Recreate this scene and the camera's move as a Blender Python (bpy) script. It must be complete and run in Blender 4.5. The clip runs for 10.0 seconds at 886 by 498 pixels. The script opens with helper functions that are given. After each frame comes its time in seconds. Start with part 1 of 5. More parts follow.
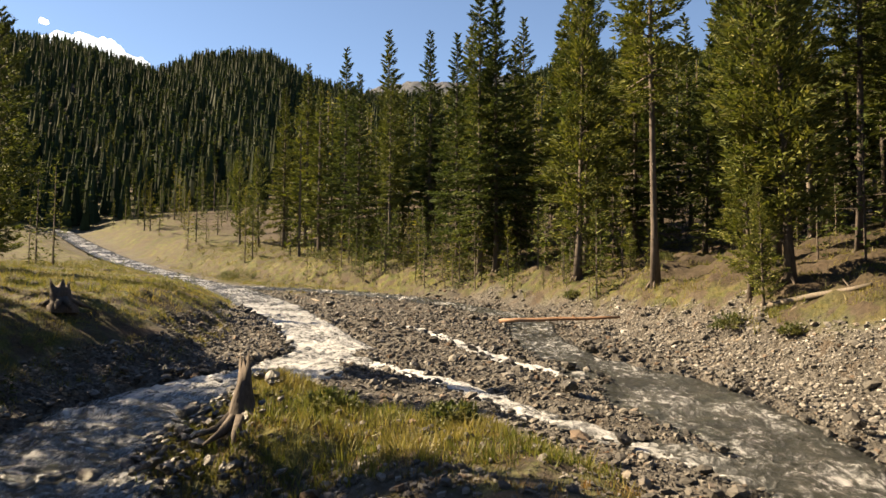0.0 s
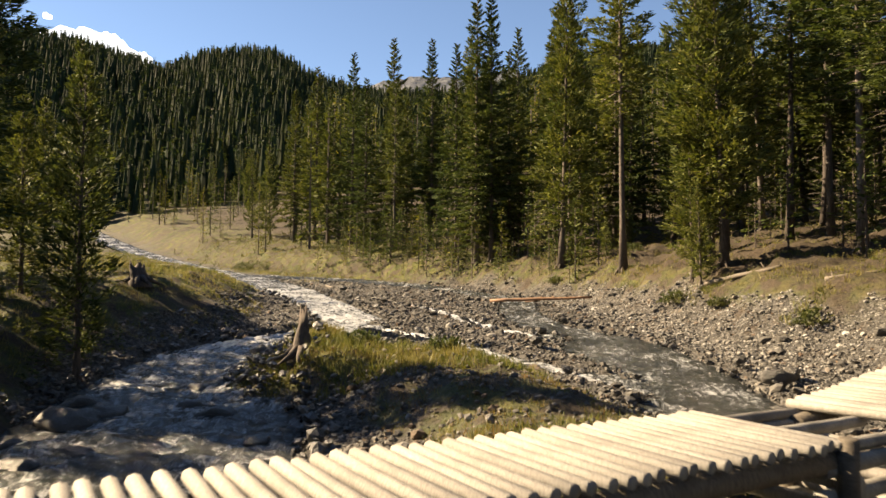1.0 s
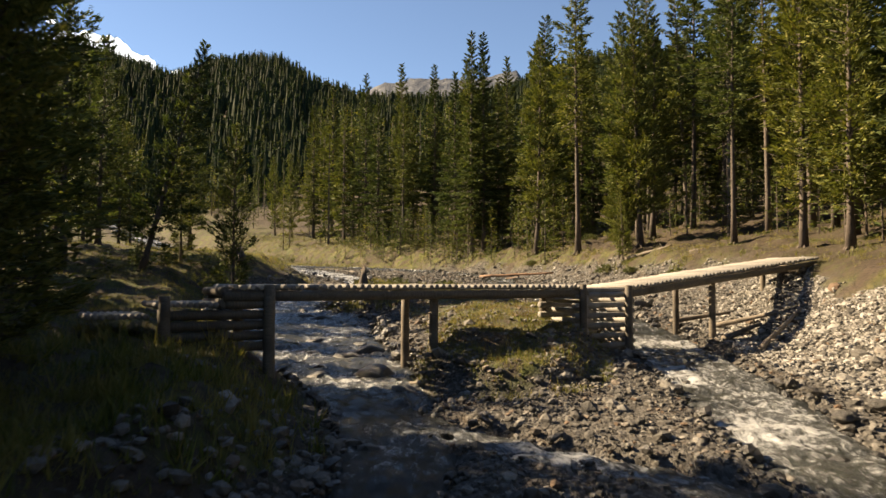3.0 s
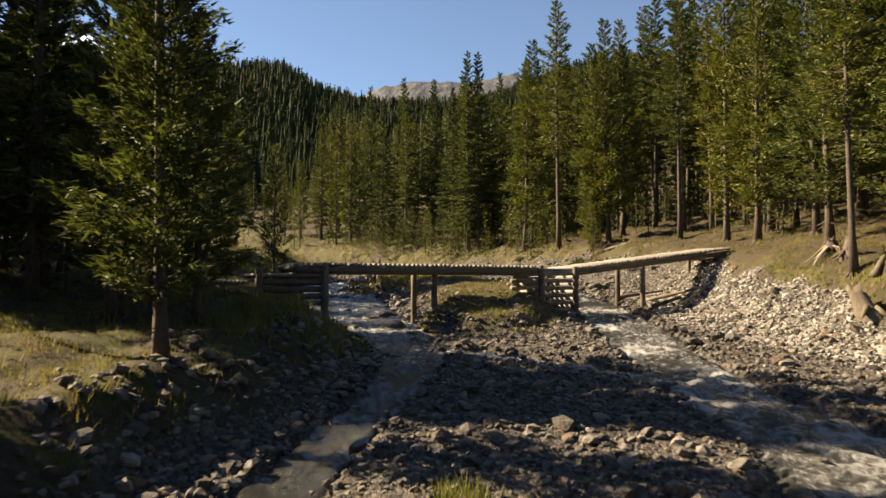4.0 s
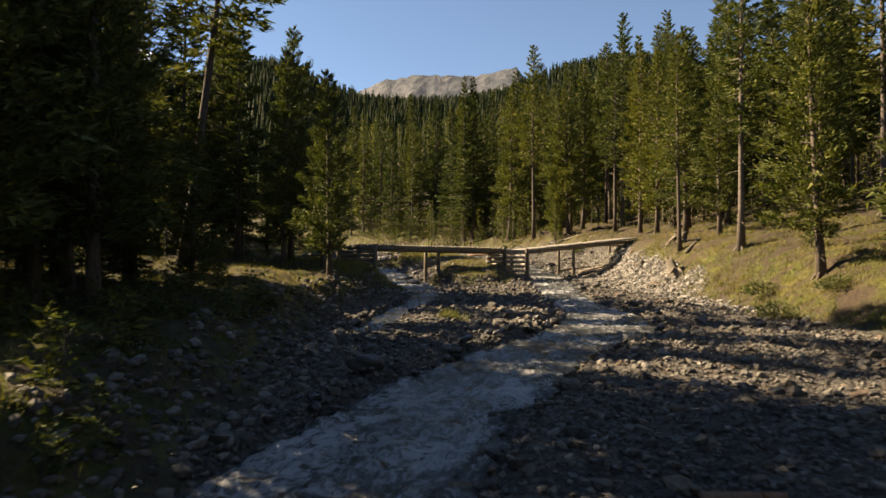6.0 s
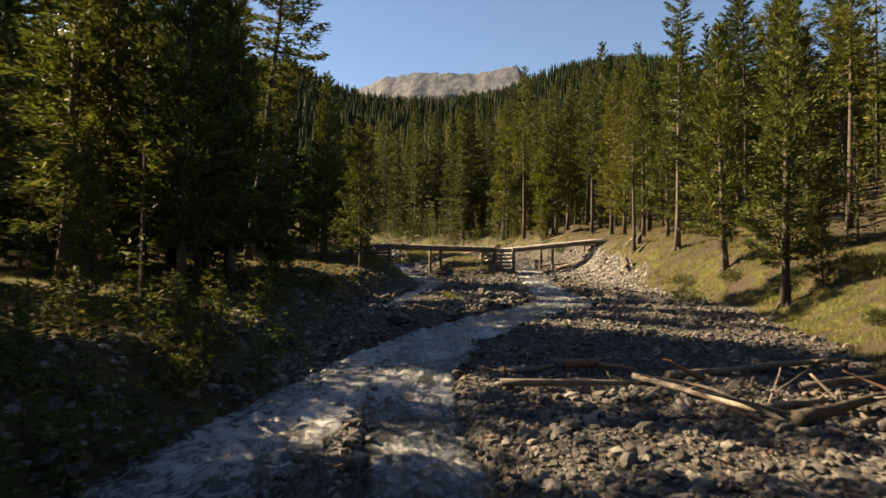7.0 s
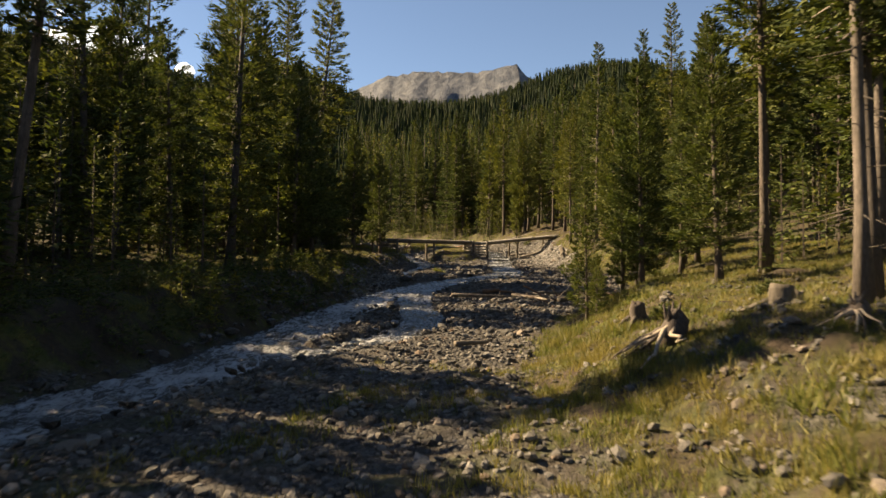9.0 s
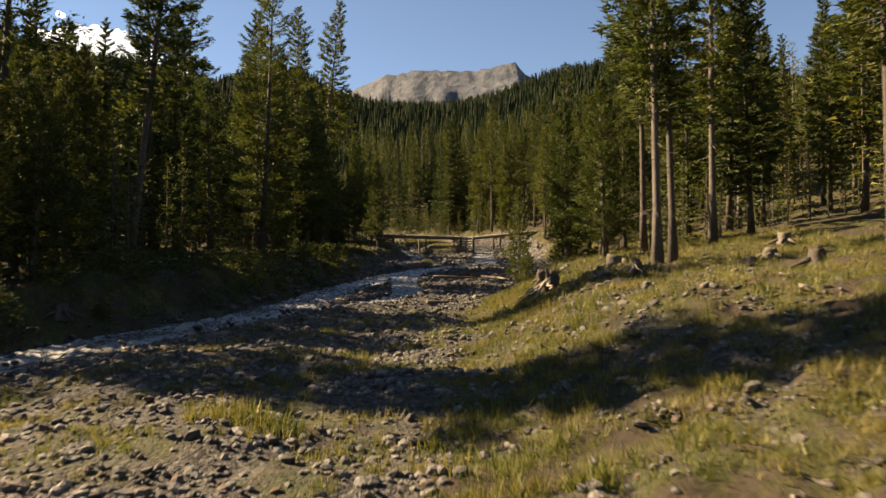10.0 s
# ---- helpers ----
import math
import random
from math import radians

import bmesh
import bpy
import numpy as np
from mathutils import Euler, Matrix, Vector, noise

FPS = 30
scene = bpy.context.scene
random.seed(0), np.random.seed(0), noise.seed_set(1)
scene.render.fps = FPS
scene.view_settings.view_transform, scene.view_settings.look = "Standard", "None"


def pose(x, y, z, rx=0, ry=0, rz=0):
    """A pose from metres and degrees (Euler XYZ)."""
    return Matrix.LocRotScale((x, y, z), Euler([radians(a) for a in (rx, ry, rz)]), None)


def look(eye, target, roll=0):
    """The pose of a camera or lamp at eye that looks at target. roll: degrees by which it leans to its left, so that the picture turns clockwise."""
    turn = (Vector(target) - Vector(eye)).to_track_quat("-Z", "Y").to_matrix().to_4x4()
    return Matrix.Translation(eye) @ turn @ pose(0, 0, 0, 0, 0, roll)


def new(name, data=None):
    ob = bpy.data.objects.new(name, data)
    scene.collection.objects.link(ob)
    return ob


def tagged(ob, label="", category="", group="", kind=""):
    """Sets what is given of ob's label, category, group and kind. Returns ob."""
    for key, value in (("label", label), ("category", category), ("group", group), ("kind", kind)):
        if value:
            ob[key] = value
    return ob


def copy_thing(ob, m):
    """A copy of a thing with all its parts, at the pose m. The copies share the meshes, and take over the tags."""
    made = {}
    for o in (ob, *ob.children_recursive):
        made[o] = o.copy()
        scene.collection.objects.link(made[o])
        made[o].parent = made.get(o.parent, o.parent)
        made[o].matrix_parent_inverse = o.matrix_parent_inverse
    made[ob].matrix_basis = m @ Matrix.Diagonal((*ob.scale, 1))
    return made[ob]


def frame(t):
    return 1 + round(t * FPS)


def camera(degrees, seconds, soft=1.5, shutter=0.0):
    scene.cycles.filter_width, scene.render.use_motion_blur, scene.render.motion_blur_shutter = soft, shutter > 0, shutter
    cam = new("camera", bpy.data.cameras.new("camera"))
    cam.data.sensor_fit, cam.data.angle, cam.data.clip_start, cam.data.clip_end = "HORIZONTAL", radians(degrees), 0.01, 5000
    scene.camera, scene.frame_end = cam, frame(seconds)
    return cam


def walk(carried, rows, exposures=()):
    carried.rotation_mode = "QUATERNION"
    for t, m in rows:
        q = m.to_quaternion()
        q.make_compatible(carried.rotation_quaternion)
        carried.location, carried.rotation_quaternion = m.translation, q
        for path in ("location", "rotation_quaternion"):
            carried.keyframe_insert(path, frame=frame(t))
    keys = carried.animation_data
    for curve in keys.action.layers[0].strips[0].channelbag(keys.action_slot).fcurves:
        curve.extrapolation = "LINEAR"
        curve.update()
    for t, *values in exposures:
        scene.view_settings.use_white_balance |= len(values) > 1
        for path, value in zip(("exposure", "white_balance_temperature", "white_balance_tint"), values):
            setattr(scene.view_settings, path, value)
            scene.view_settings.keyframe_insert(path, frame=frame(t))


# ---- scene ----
# camera and flight
cam = camera(61.8, 10.0, soft=1.5, shutter=0.2)
PATH = [
    (0, (-0.05, -0.084, 9.894), (-0.044, 1.898, 10.009), 0.3),
    (0.5, (0.027, -3.109, 9.614), (0.031, -1.126, 9.724), 0.4),
    (1, (0.116, -6.665, 9.227), (0.116, -4.68, 9.329), 0.4),
    (1.5, (0.177, -10.123, 8.748), (0.174, -8.139, 8.853), 0.3),
    (2, (0.169, -13.966, 8.287), (0.166, -11.982, 8.393), 0.2),
    (2.5, (0.15, -17.72, 7.907), (0.146, -15.736, 8.009), 0.2),
    (4, (0.293, -31.315, 6.512), (0.288, -29.332, 6.623), -0.1),
    (4.5, (0.384, -35.724, 5.987), (0.379, -33.74, 6.092), -0.1),
    (5, (0.355, -40.758, 5.535), (0.35, -38.773, 5.628), 0.1),
    (5.5, (0.348, -45.828, 5.249), (0.342, -43.843, 5.344), 0.1),
    (7, (0.201, -62.871, 4.651), (0.196, -60.885, 4.735), 0.5),
    (7.5, (0.161, -68.846, 4.383), (0.155, -66.86, 4.468), 0.4),
    (8, (0.376, -75.229, 3.977), (0.371, -73.243, 4.059), 0.3),
    (8.5, (0.755, -80.888, 3.633), (0.748, -78.901, 3.712), 0.4),
    (9, (1.261, -86.943, 3.118), (1.253, -84.955, 3.196), 0.4),
    (9.5, (1.802, -92.684, 2.602), (1.793, -90.697, 2.679), 0.2),
    (10, (2.569, -98.664, 2.185), (2.56, -96.677, 2.258), 0.0),
]
walk(cam, [(t, look(eye, target, roll)) for t, eye, target, roll in PATH], [(0.0, 2.18, 7600, 11), (3.0, 2.06, 7600, 11), (5.0, 2.02, 7800, 11), (7.0, 2.08, 7900, 11), (8.0, 2.04, 8200, 11), (9.0, 1.95, 8100, 11), (10.0, 1.93, 8000, 12)])

# world, sun
SUN_DIR = Vector((-0.95, 0.31, 0.0)).normalized() * math.cos(radians(34)) + Vector((0, 0, math.sin(radians(34))))
world = bpy.data.worlds.new("sky")
scene.world = world
world.use_nodes = True
wn = world.node_tree
sky = wn.nodes.new("ShaderNodeTexSky")
sky.sky_type = "NISHITA"
sky.sun_disc = False
sky.sun_elevation = radians(34)
sky.sun_rotation = math.atan2(SUN_DIR.x, SUN_DIR.y)
sky.altitude = 1900
sky.air_density, sky.dust_density, sky.ozone_density = 0.9, 0.1, 3.0
wn.nodes["Background"].inputs["Strength"].default_value = 0.05
wn.links.new(sky.outputs["Color"], wn.nodes["Background"].inputs["Color"])
sun_data = bpy.data.lights.new("sun", "SUN")
sun_data.energy = 5.0
sun_data.angle = radians(0.55)
sun_data.color = (1.0, 0.83, 0.6)
sun = new("sun", sun_data)
sun.matrix_world = look(SUN_DIR * 200, (0, 0, 0))

# ---- materials ----
def material(name):
    m = bpy.data.materials.new(name)
    m.use_nodes = True
    nt = m.node_tree
    return m, nt, nt.nodes["Principled BSDF"]


def node(nt, kind, **values):
    n = nt.nodes.new(kind)
    for k, v in values.items():
        n.inputs[k.replace("_", " ")].default_value = v
    return n


def noise_tex(nt, scale, detail=4.0, rough=0.6, coord="Object", stretch=None):
    tc = nt.nodes.new("ShaderNodeTexCoord")
    n = node(nt, "ShaderNodeTexNoise", Scale=scale, Detail=detail, Roughness=rough)
    if stretch:
        mp = nt.nodes.new("ShaderNodeMapping")
        mp.inputs["Scale"].default_value = stretch
        nt.links.new(tc.outputs[coord], mp.inputs["Vector"])
        nt.links.new(mp.outputs["Vector"], n.inputs["Vector"])
    else:
        nt.links.new(tc.outputs[coord], n.inputs["Vector"])
    return n


def ramp(nt, fac, stops):
    r = nt.nodes.new("ShaderNodeValToRGB")
    e = r.color_ramp.elements
    while len(e) < len(stops):
        e.new(0.5)
    for el, (p, c) in zip(e, stops):
        el.position = p
        el.color = (*c, 1) if len(c) == 3 else c
    nt.links.new(fac, r.inputs["Fac"])
    return r.outputs["Color"]


def mix(nt, fac, a, b, mode="MIX"):
    n = nt.nodes.new("ShaderNodeMix")
    n.data_type, n.blend_type = "RGBA", mode
    for sock, v in ((n.inputs["Factor"], fac), (n.inputs[6], a), (n.inputs[7], b)):
        if isinstance(v, (int, float)):
            sock.default_value = v
        elif isinstance(v, tuple):
            sock.default_value = (*v, 1)
        else:
            nt.links.new(v, sock)
    return n.outputs[2]


def bump(nt, bsdf, height, strength, distance):
    b = nt.nodes.new("ShaderNodeBump")
    b.inputs["Strength"].default_value = strength
    b.inputs["Distance"].default_value = distance
    nt.links.new(height, b.inputs["Height"])
    nt.links.new(b.outputs["Normal"], bsdf.inputs["Normal"])


def wood_material(name, dark, light, grain=(14, 14, 1.2), rough=0.8):
    m, nt, p = material(name)
    g = noise_tex(nt, 2.2, 6, 0.7, stretch=grain)
    blot = noise_tex(nt, 1.3, 3)
    info = nt.nodes.new("ShaderNodeObjectInfo")
    c = ramp(nt, g.outputs["Fac"], [(0.3, dark), (0.7, light)])
    mid = tuple(0.45 * (a + b) * 0.5 for a, b in zip(dark, light))
    c = mix(nt, ramp(nt, blot.outputs["Fac"], [(0.52, (0, 0, 0)), (0.7, (0.75, 0.75, 0.75))]), c, mid)
    c2 = mix(nt, 1.0, c, ramp(nt, info.outputs["Random"], [(0.0, (0.7, 0.68, 0.66)), (1.0, (1.12, 1.1, 1.06))]), "MULTIPLY")
    nt.links.new(c2, p.inputs["Base Color"])
    p.inputs["Roughness"].default_value = rough
    bump(nt, p, g.outputs["Fac"], 0.6, 0.02)
    return m


def needle_material(name, dark, light, tint, through_share=0.2):
    m, nt, p = material(name)
    geo = nt.nodes.new("ShaderNodeNewGeometry")
    info = nt.nodes.new("ShaderNodeObjectInfo")
    c = ramp(nt, geo.outputs["Random Per Island"], [(0.0, dark), (0.75, light), (1.0, tint)])
    c = mix(nt, 1.0, c, ramp(nt, info.outputs["Random"], [(0.0, (0.66, 0.74, 0.8)), (0.5, (1.0, 1.0, 1.0)), (1.0, (1.3, 1.18, 0.95))]), "MULTIPLY")
    at = nt.nodes.new("ShaderNodeAttribute")
    at.attribute_name = "tint"
    c = mix(nt, 1.0, c, ramp(nt, at.outputs["Fac"], [(0.0, (1, 1, 1)), (0.5, (0.7, 0.8, 0.8)), (1.0, (1.35, 1.15, 0.8))]), "MULTIPLY")
    nt.links.new(c, p.inputs["Base Color"])
    p.inputs["Roughness"].default_value = 0.55
    p.inputs["Specular IOR Level"].default_value = 0.03
    tr = nt.nodes.new("ShaderNodeBsdfTranslucent")
    nt.links.new(mix(nt, 1.0, c, (1.3, 1.35, 0.6), "MULTIPLY"), tr.inputs["Color"])
    ms = nt.nodes.new("ShaderNodeMixShader")
    ms.inputs[0].default_value = through_share
    nt.links.new(p.outputs[0], ms.inputs[1])
    nt.links.new(tr.outputs[0], ms.inputs[2])
    nt.links.new(ms.outputs[0], nt.nodes["Material Output"].inputs["Surface"])
    return m


M_NEEDLE = needle_material("pine_needles", (0.0283, 0.0402, 0.0152), (0.0957, 0.113, 0.0413), (0.164, 0.165, 0.0675))
M_SPRUCE = needle_material("spruce_needles", (0.0232, 0.0347, 0.0147), (0.0799, 0.0988, 0.0379), (0.139, 0.145, 0.0609))
# spruce needles again, darker and bluer, with distance haze in the colour
M_FAR = needle_material("distant_hazy_needles", (0.016, 0.026, 0.015), (0.034, 0.047, 0.024), (0.05, 0.061, 0.029), 0.3)
M_BARK = wood_material("bark", (0.0204, 0.0161, 0.0136), (0.119, 0.0952, 0.0799), (9, 9, 1.6), 0.9)
M_PALEBARK = wood_material("grey_bark", (0.0382, 0.0323, 0.0281), (0.153, 0.129, 0.112), (9, 9, 1.6), 0.9)
M_DEADWOOD = wood_material("dead_wood", (0.0643, 0.0529, 0.0428), (0.243, 0.207, 0.167), (10, 10, 0.8), 0.85)
M_BONE = wood_material("bleached_wood", (0.145, 0.119, 0.0935), (0.391, 0.34, 0.281), (10, 10, 0.8), 0.8)
M_REDWOOD = wood_material("stripped_wood", (0.1, 0.0464, 0.0243), (0.25, 0.143, 0.0785), (10, 10, 0.8), 0.75)
M_DECK = wood_material("deck_wood", (0.143, 0.132, 0.118), (0.3, 0.289, 0.268), (16, 16, 1.0), 0.75)
M_BEAM = wood_material("beam_wood", (0.0536, 0.0443, 0.0343), (0.164, 0.139, 0.107), (12, 12, 0.8), 0.8)


def rock_material(name, stops, rough=0.85):
    m, nt, p = material(name)
    geo = nt.nodes.new("ShaderNodeNewGeometry")
    n = noise_tex(nt, 9.0, 5, 0.65)
    c = ramp(nt, geo.outputs["Random Per Island"], stops)
    c = mix(nt, 1.0, c, ramp(nt, n.outputs["Fac"], [(0.25, (0.62, 0.62, 0.62)), (0.75, (1.25, 1.22, 1.18))]), "MULTIPLY")
    nt.links.new(c, p.inputs["Base Color"])
    p.inputs["Roughness"].default_value = rough
    bump(nt, p, n.outputs["Fac"], 0.9, 0.06)
    return m


M_STONE = rock_material("river_stones", [(0.0, (0.0357, 0.0336, 0.0307)), (0.3, (0.0714, 0.0672, 0.0607)), (0.6, (0.118, 0.111, 0.1)), (0.82, (0.178, 0.17, 0.156)), (0.92, (0.1, 0.0592, 0.0321)), (1.0, (0.229, 0.22, 0.203))])
M_PALE = rock_material("pale_stones", [(0.0, (0.134, 0.128, 0.116)), (0.5, (0.219, 0.212, 0.197)), (1.0, (0.357, 0.348, 0.331))])
M_WET = rock_material("wet_rock", [(0.0, (0.0185, 0.0179, 0.0164)), (1.0, (0.0607, 0.0571, 0.0521))], 0.4)


def ground_material():
    m, nt, p = material("valley_floor")
    at = nt.nodes.new("ShaderNodeAttribute")
    at.attribute_name = "cover"
    sep = nt.nodes.new("ShaderNodeSeparateColor")
    nt.links.new(at.outputs["Color"], sep.inputs["Color"])
    fine = noise_tex(nt, 6.0, 6, 0.7)
    mid = noise_tex(nt, 0.9, 5, 0.65)
    big = noise_tex(nt, 0.12, 4, 0.6)
    tc = nt.nodes.new("ShaderNodeTexCoord")
    vor = node(nt, "ShaderNodeTexVoronoi", Scale=11.0)
    nt.links.new(tc.outputs["Object"], vor.inputs["Vector"])
    peb = ramp(nt, vor.outputs["Color"], [(0.1, (0.0286, 0.0271, 0.0243)), (0.5, (0.07, 0.0657, 0.0592)), (0.9, (0.143, 0.137, 0.128))])
    rust = ramp(nt, mid.outputs["Fac"], [(0.54, (0, 0, 0)), (0.7, (0.45, 0.45, 0.45))])
    gravel = mix(nt, rust, peb, (0.096, 0.0657, 0.0399))
    grass = ramp(nt, mid.outputs["Fac"], [(0.3, (0.0271, 0.0357, 0.00714)), (0.5, (0.0592, 0.07, 0.0128)), (0.64, (0.105, 0.0986, 0.0243)), (0.78, (0.0859, 0.0672, 0.0357))])
    grass = mix(nt, 1.0, grass, ramp(nt, fine.outputs["Fac"], [(0.3, (0.6, 0.6, 0.6)), (0.7, (1.25, 1.25, 1.2))]), "MULTIPLY")
    patch = noise_tex(nt, 3.2, 5, 0.7)
    grass = mix(nt, ramp(nt, patch.outputs["Fac"], [(0.36, (0.75, 0.75, 0.75)), (0.46, (0, 0, 0))]), grass, (0.03, 0.037, 0.01))
    grass = mix(nt, ramp(nt, patch.outputs["Fac"], [(0.56, (0, 0, 0)), (0.68, (0.45, 0.45, 0.45))]), grass, (0.19, 0.158, 0.055))
    dirt = ramp(nt, fine.outputs["Fac"], [(0.3, (0.0226, 0.017, 0.0126)), (0.7, (0.0743, 0.0542, 0.0378))])
    bare = noise_tex(nt, 1.2, 5, 0.65)
    share = nt.nodes.new("ShaderNodeMath")
    share.operation = "MULTIPLY"
    nt.links.new(sep.outputs["Green"], share.inputs[0])
    nt.links.new(ramp(nt, bare.outputs["Fac"], [(0.45, (0.1, 0.1, 0.1)), (0.53, (1, 1, 1))]), share.inputs[1])
    c = mix(nt, share.outputs[0], dirt, grass)
    # needle litter, toned dark so that it carries forest shade too
    shaded_litter = ramp(nt, fine.outputs["Fac"], [(0.3, (0.0185, 0.015, 0.00926)), (0.7, (0.0672, 0.0493, 0.0314))])
    c = mix(nt, sep.outputs["Blue"], c, shaded_litter)
    c = mix(nt, sep.outputs["Red"], c, gravel)
    c = mix(nt, 1.0, c, ramp(nt, big.outputs["Fac"], [(0.35, (0.8, 0.8, 0.8)), (0.65, (1.15, 1.12, 1.1))]), "MULTIPLY")
    nt.links.new(c, p.inputs["Base Color"])
    p.inputs["Roughness"].default_value = 0.9
    p.inputs["Specular IOR Level"].default_value = 0.25
    small = node(nt, "ShaderNodeTexVoronoi", Scale=24.0)
    nt.links.new(tc.outputs["Object"], small.inputs["Vector"])

    def combine(kind, u, v):
        n = nt.nodes.new("ShaderNodeMath")
        n.operation = kind
        for sock, w in zip(n.inputs, (u, v)):
            if isinstance(w, float):
                sock.default_value = w
            else:
                nt.links.new(w, sock)
        return n.outputs[0]

    cobble = combine("ADD", combine("MULTIPLY", vor.outputs["Distance"], -0.7), combine("MULTIPLY", small.outputs["Distance"], -0.4))
    relief = combine("ADD", combine("MULTIPLY", cobble, sep.outputs["Red"]), fine.outputs["Fac"])
    bump(nt, p, relief, 1.0, 0.13)
    return m


M_GROUND = ground_material()


def water_material():
    m, nt, p = material("stream_water")
    at = nt.nodes.new("ShaderNodeAttribute")
    at.attribute_name = "foam"
    fl = nt.nodes.new("ShaderNodeAttribute")
    fl.attribute_name = "flow"
    a = node(nt, "ShaderNodeTexNoise", Scale=2.6, Detail=7.0, Roughness=0.72, Distortion=1.0)
    b = node(nt, "ShaderNodeTexNoise", Scale=7.0, Detail=6.0, Roughness=0.75, Distortion=0.8)
    for n in (a, b):
        nt.links.new(fl.outputs["Vector"], n.inputs["Vector"])

    def calc(kind, x, y, z=None):
        n = nt.nodes.new("ShaderNodeMath")
        n.operation = kind
        for i, v in enumerate((x, y, z)):
            if v is None:
                continue
            if isinstance(v, float):
                n.inputs[i].default_value = v
            else:
                nt.links.new(v, n.inputs[i])
        return n.outputs[0]

    h = calc("MULTIPLY_ADD", b.outputs["Fac"], 0.5, a.outputs["Fac"])
    total = calc("MULTIPLY", calc("ADD", h, at.outputs["Fac"]), 0.6)
    foam = ramp(nt, total, [(0.0, (0, 0, 0)), (0.5, (0, 0, 0)), (0.55, (0.1, 0.1, 0.1)), (0.61, (0.42, 0.42, 0.42)), (0.7, (1, 1, 1))])
    c = mix(nt, foam, (0.026, 0.028, 0.026), (0.45, 0.465, 0.48))
    nt.links.new(c, p.inputs["Base Color"])
    nt.links.new(ramp(nt, foam, [(0, (0.10, 0.10, 0.10)), (1, (0.6, 0.6, 0.6))]), p.inputs["Roughness"])
    p.inputs["IOR"].default_value = 1.33
    bump(nt, p, h, 1.0, 0.14)
    return m


M_WATER = water_material()


def grass_material(name, dark, light, dry):
    m, nt, p = material(name)
    geo = nt.nodes.new("ShaderNodeNewGeometry")
    n = noise_tex(nt, 0.5, 3)
    c = ramp(nt, geo.outputs["Random Per Island"], [(0.0, dark), (0.6, light), (1.0, dry)])
    c = mix(nt, ramp(nt, n.outputs["Fac"], [(0.45, (0, 0, 0)), (0.62, (0.8, 0.8, 0.8))]), c, dry)
    nt.links.new(c, p.inputs["Base Color"])
    p.inputs["Roughness"].default_value = 0.6
    tr = nt.nodes.new("ShaderNodeBsdfTranslucent")
    nt.links.new(c, tr.inputs["Color"])
    ms = nt.nodes.new("ShaderNodeMixShader")
    ms.inputs[0].default_value = 0.4
    nt.links.new(p.outputs[0], ms.inputs[1])
    nt.links.new(tr.outputs[0], ms.inputs[2])
    nt.links.new(ms.outputs[0], nt.nodes["Material Output"].inputs["Surface"])
    return m


M_GRASS = grass_material("grass_blades", (0.0439, 0.0616, 0.0096), (0.118, 0.133, 0.0192), (0.2, 0.164, 0.0447))
M_DRY = grass_material("dry_grass", (0.0678, 0.0678, 0.0157), (0.167, 0.13, 0.0357), (0.178, 0.101, 0.0321))
M_LEAF = grass_material("shrub_leaves", (0.0243, 0.0393, 0.00785), (0.0628, 0.0859, 0.0157), (0.118, 0.113, 0.0307))


def simple_noise_material(name, stops, scale, rough=0.9, depth=0.0, strength=0.6):
    m, nt, p = material(name)
    n = noise_tex(nt, scale, 8, 0.65)
    nt.links.new(ramp(nt, n.outputs["Fac"], stops), p.inputs["Base Color"])
    p.inputs["Roughness"].default_value = rough
    if depth:
        bump(nt, p, n.outputs["Fac"], strength, depth)
    return m


M_MOUNTAIN = simple_noise_material("bare_mountain", [(0.36, (0.04, 0.05, 0.068)), (0.5, (0.074, 0.082, 0.098)), (0.64, (0.12, 0.124, 0.132))], 0.02, 0.95, 30.0)
M_CLOUD = simple_noise_material("cloud", [(0.3, (0.9, 0.9, 0.9)), (0.7, (0.95, 0.95, 0.95))], 0.01, 1.0)
# faint glow whitens the cloud in place of stronger sunlight
M_CLOUD.node_tree.nodes["Principled BSDF"].inputs["Emission Color"].default_value = (0.9, 0.95, 1.0, 1)
M_CLOUD.node_tree.nodes["Principled BSDF"].inputs["Emission Strength"].default_value = 0.3

# ---- land ----
def table(pairs, smooth=5.0):
    """A smooth curve over y through a few knots."""
    ys = np.arange(-400.0, 900.0, 0.5)
    v = np.interp(ys, [p[0] for p in pairs], [p[1] for p in pairs])
    k = np.exp(-0.5 * (np.arange(-40, 41) * 0.5 / smooth) ** 2)
    k /= k.sum()
    v = np.convolve(np.pad(v, 40, mode="edge"), k, mode="valid")
    return lambda y: np.interp(y, ys, v)


BASE = table([(-400, 0), (-160, -4.5), (-100, -1.5), (-75, 0.125), (-60, 0.9), (-37, 2.57), (-10, 4.4), (0, 5.2), (14, 6.45), (38, 8.25), (60, 9.2), (75, 10.07), (90, 11.05), (100, 11.9), (120, 14.5), (150, 19.75), (200, 27), (400, 40), (900, 42.5)], 4.0)
LEFT = table([(-130, -26), (-100, -18), (-82, -12.8), (-72, -9.4), (-65, -7.5), (-55, -5.6), (-45, -4.1), (-38, -3.4), (-25, -4.0), (-20, -3.4), (-16, -2.4), (-10.5, -1.6), (-4, -3.0), (0, -4.7), (3, -6.6), (6, -8.1), (11, -9.8), (16, -10.4), (20, -10.3), (26, -8.2), (35, -9.4), (58, -16), (75, -25), (100, -40), (150, -80), (260, -170), (900, -500)], 1.6)
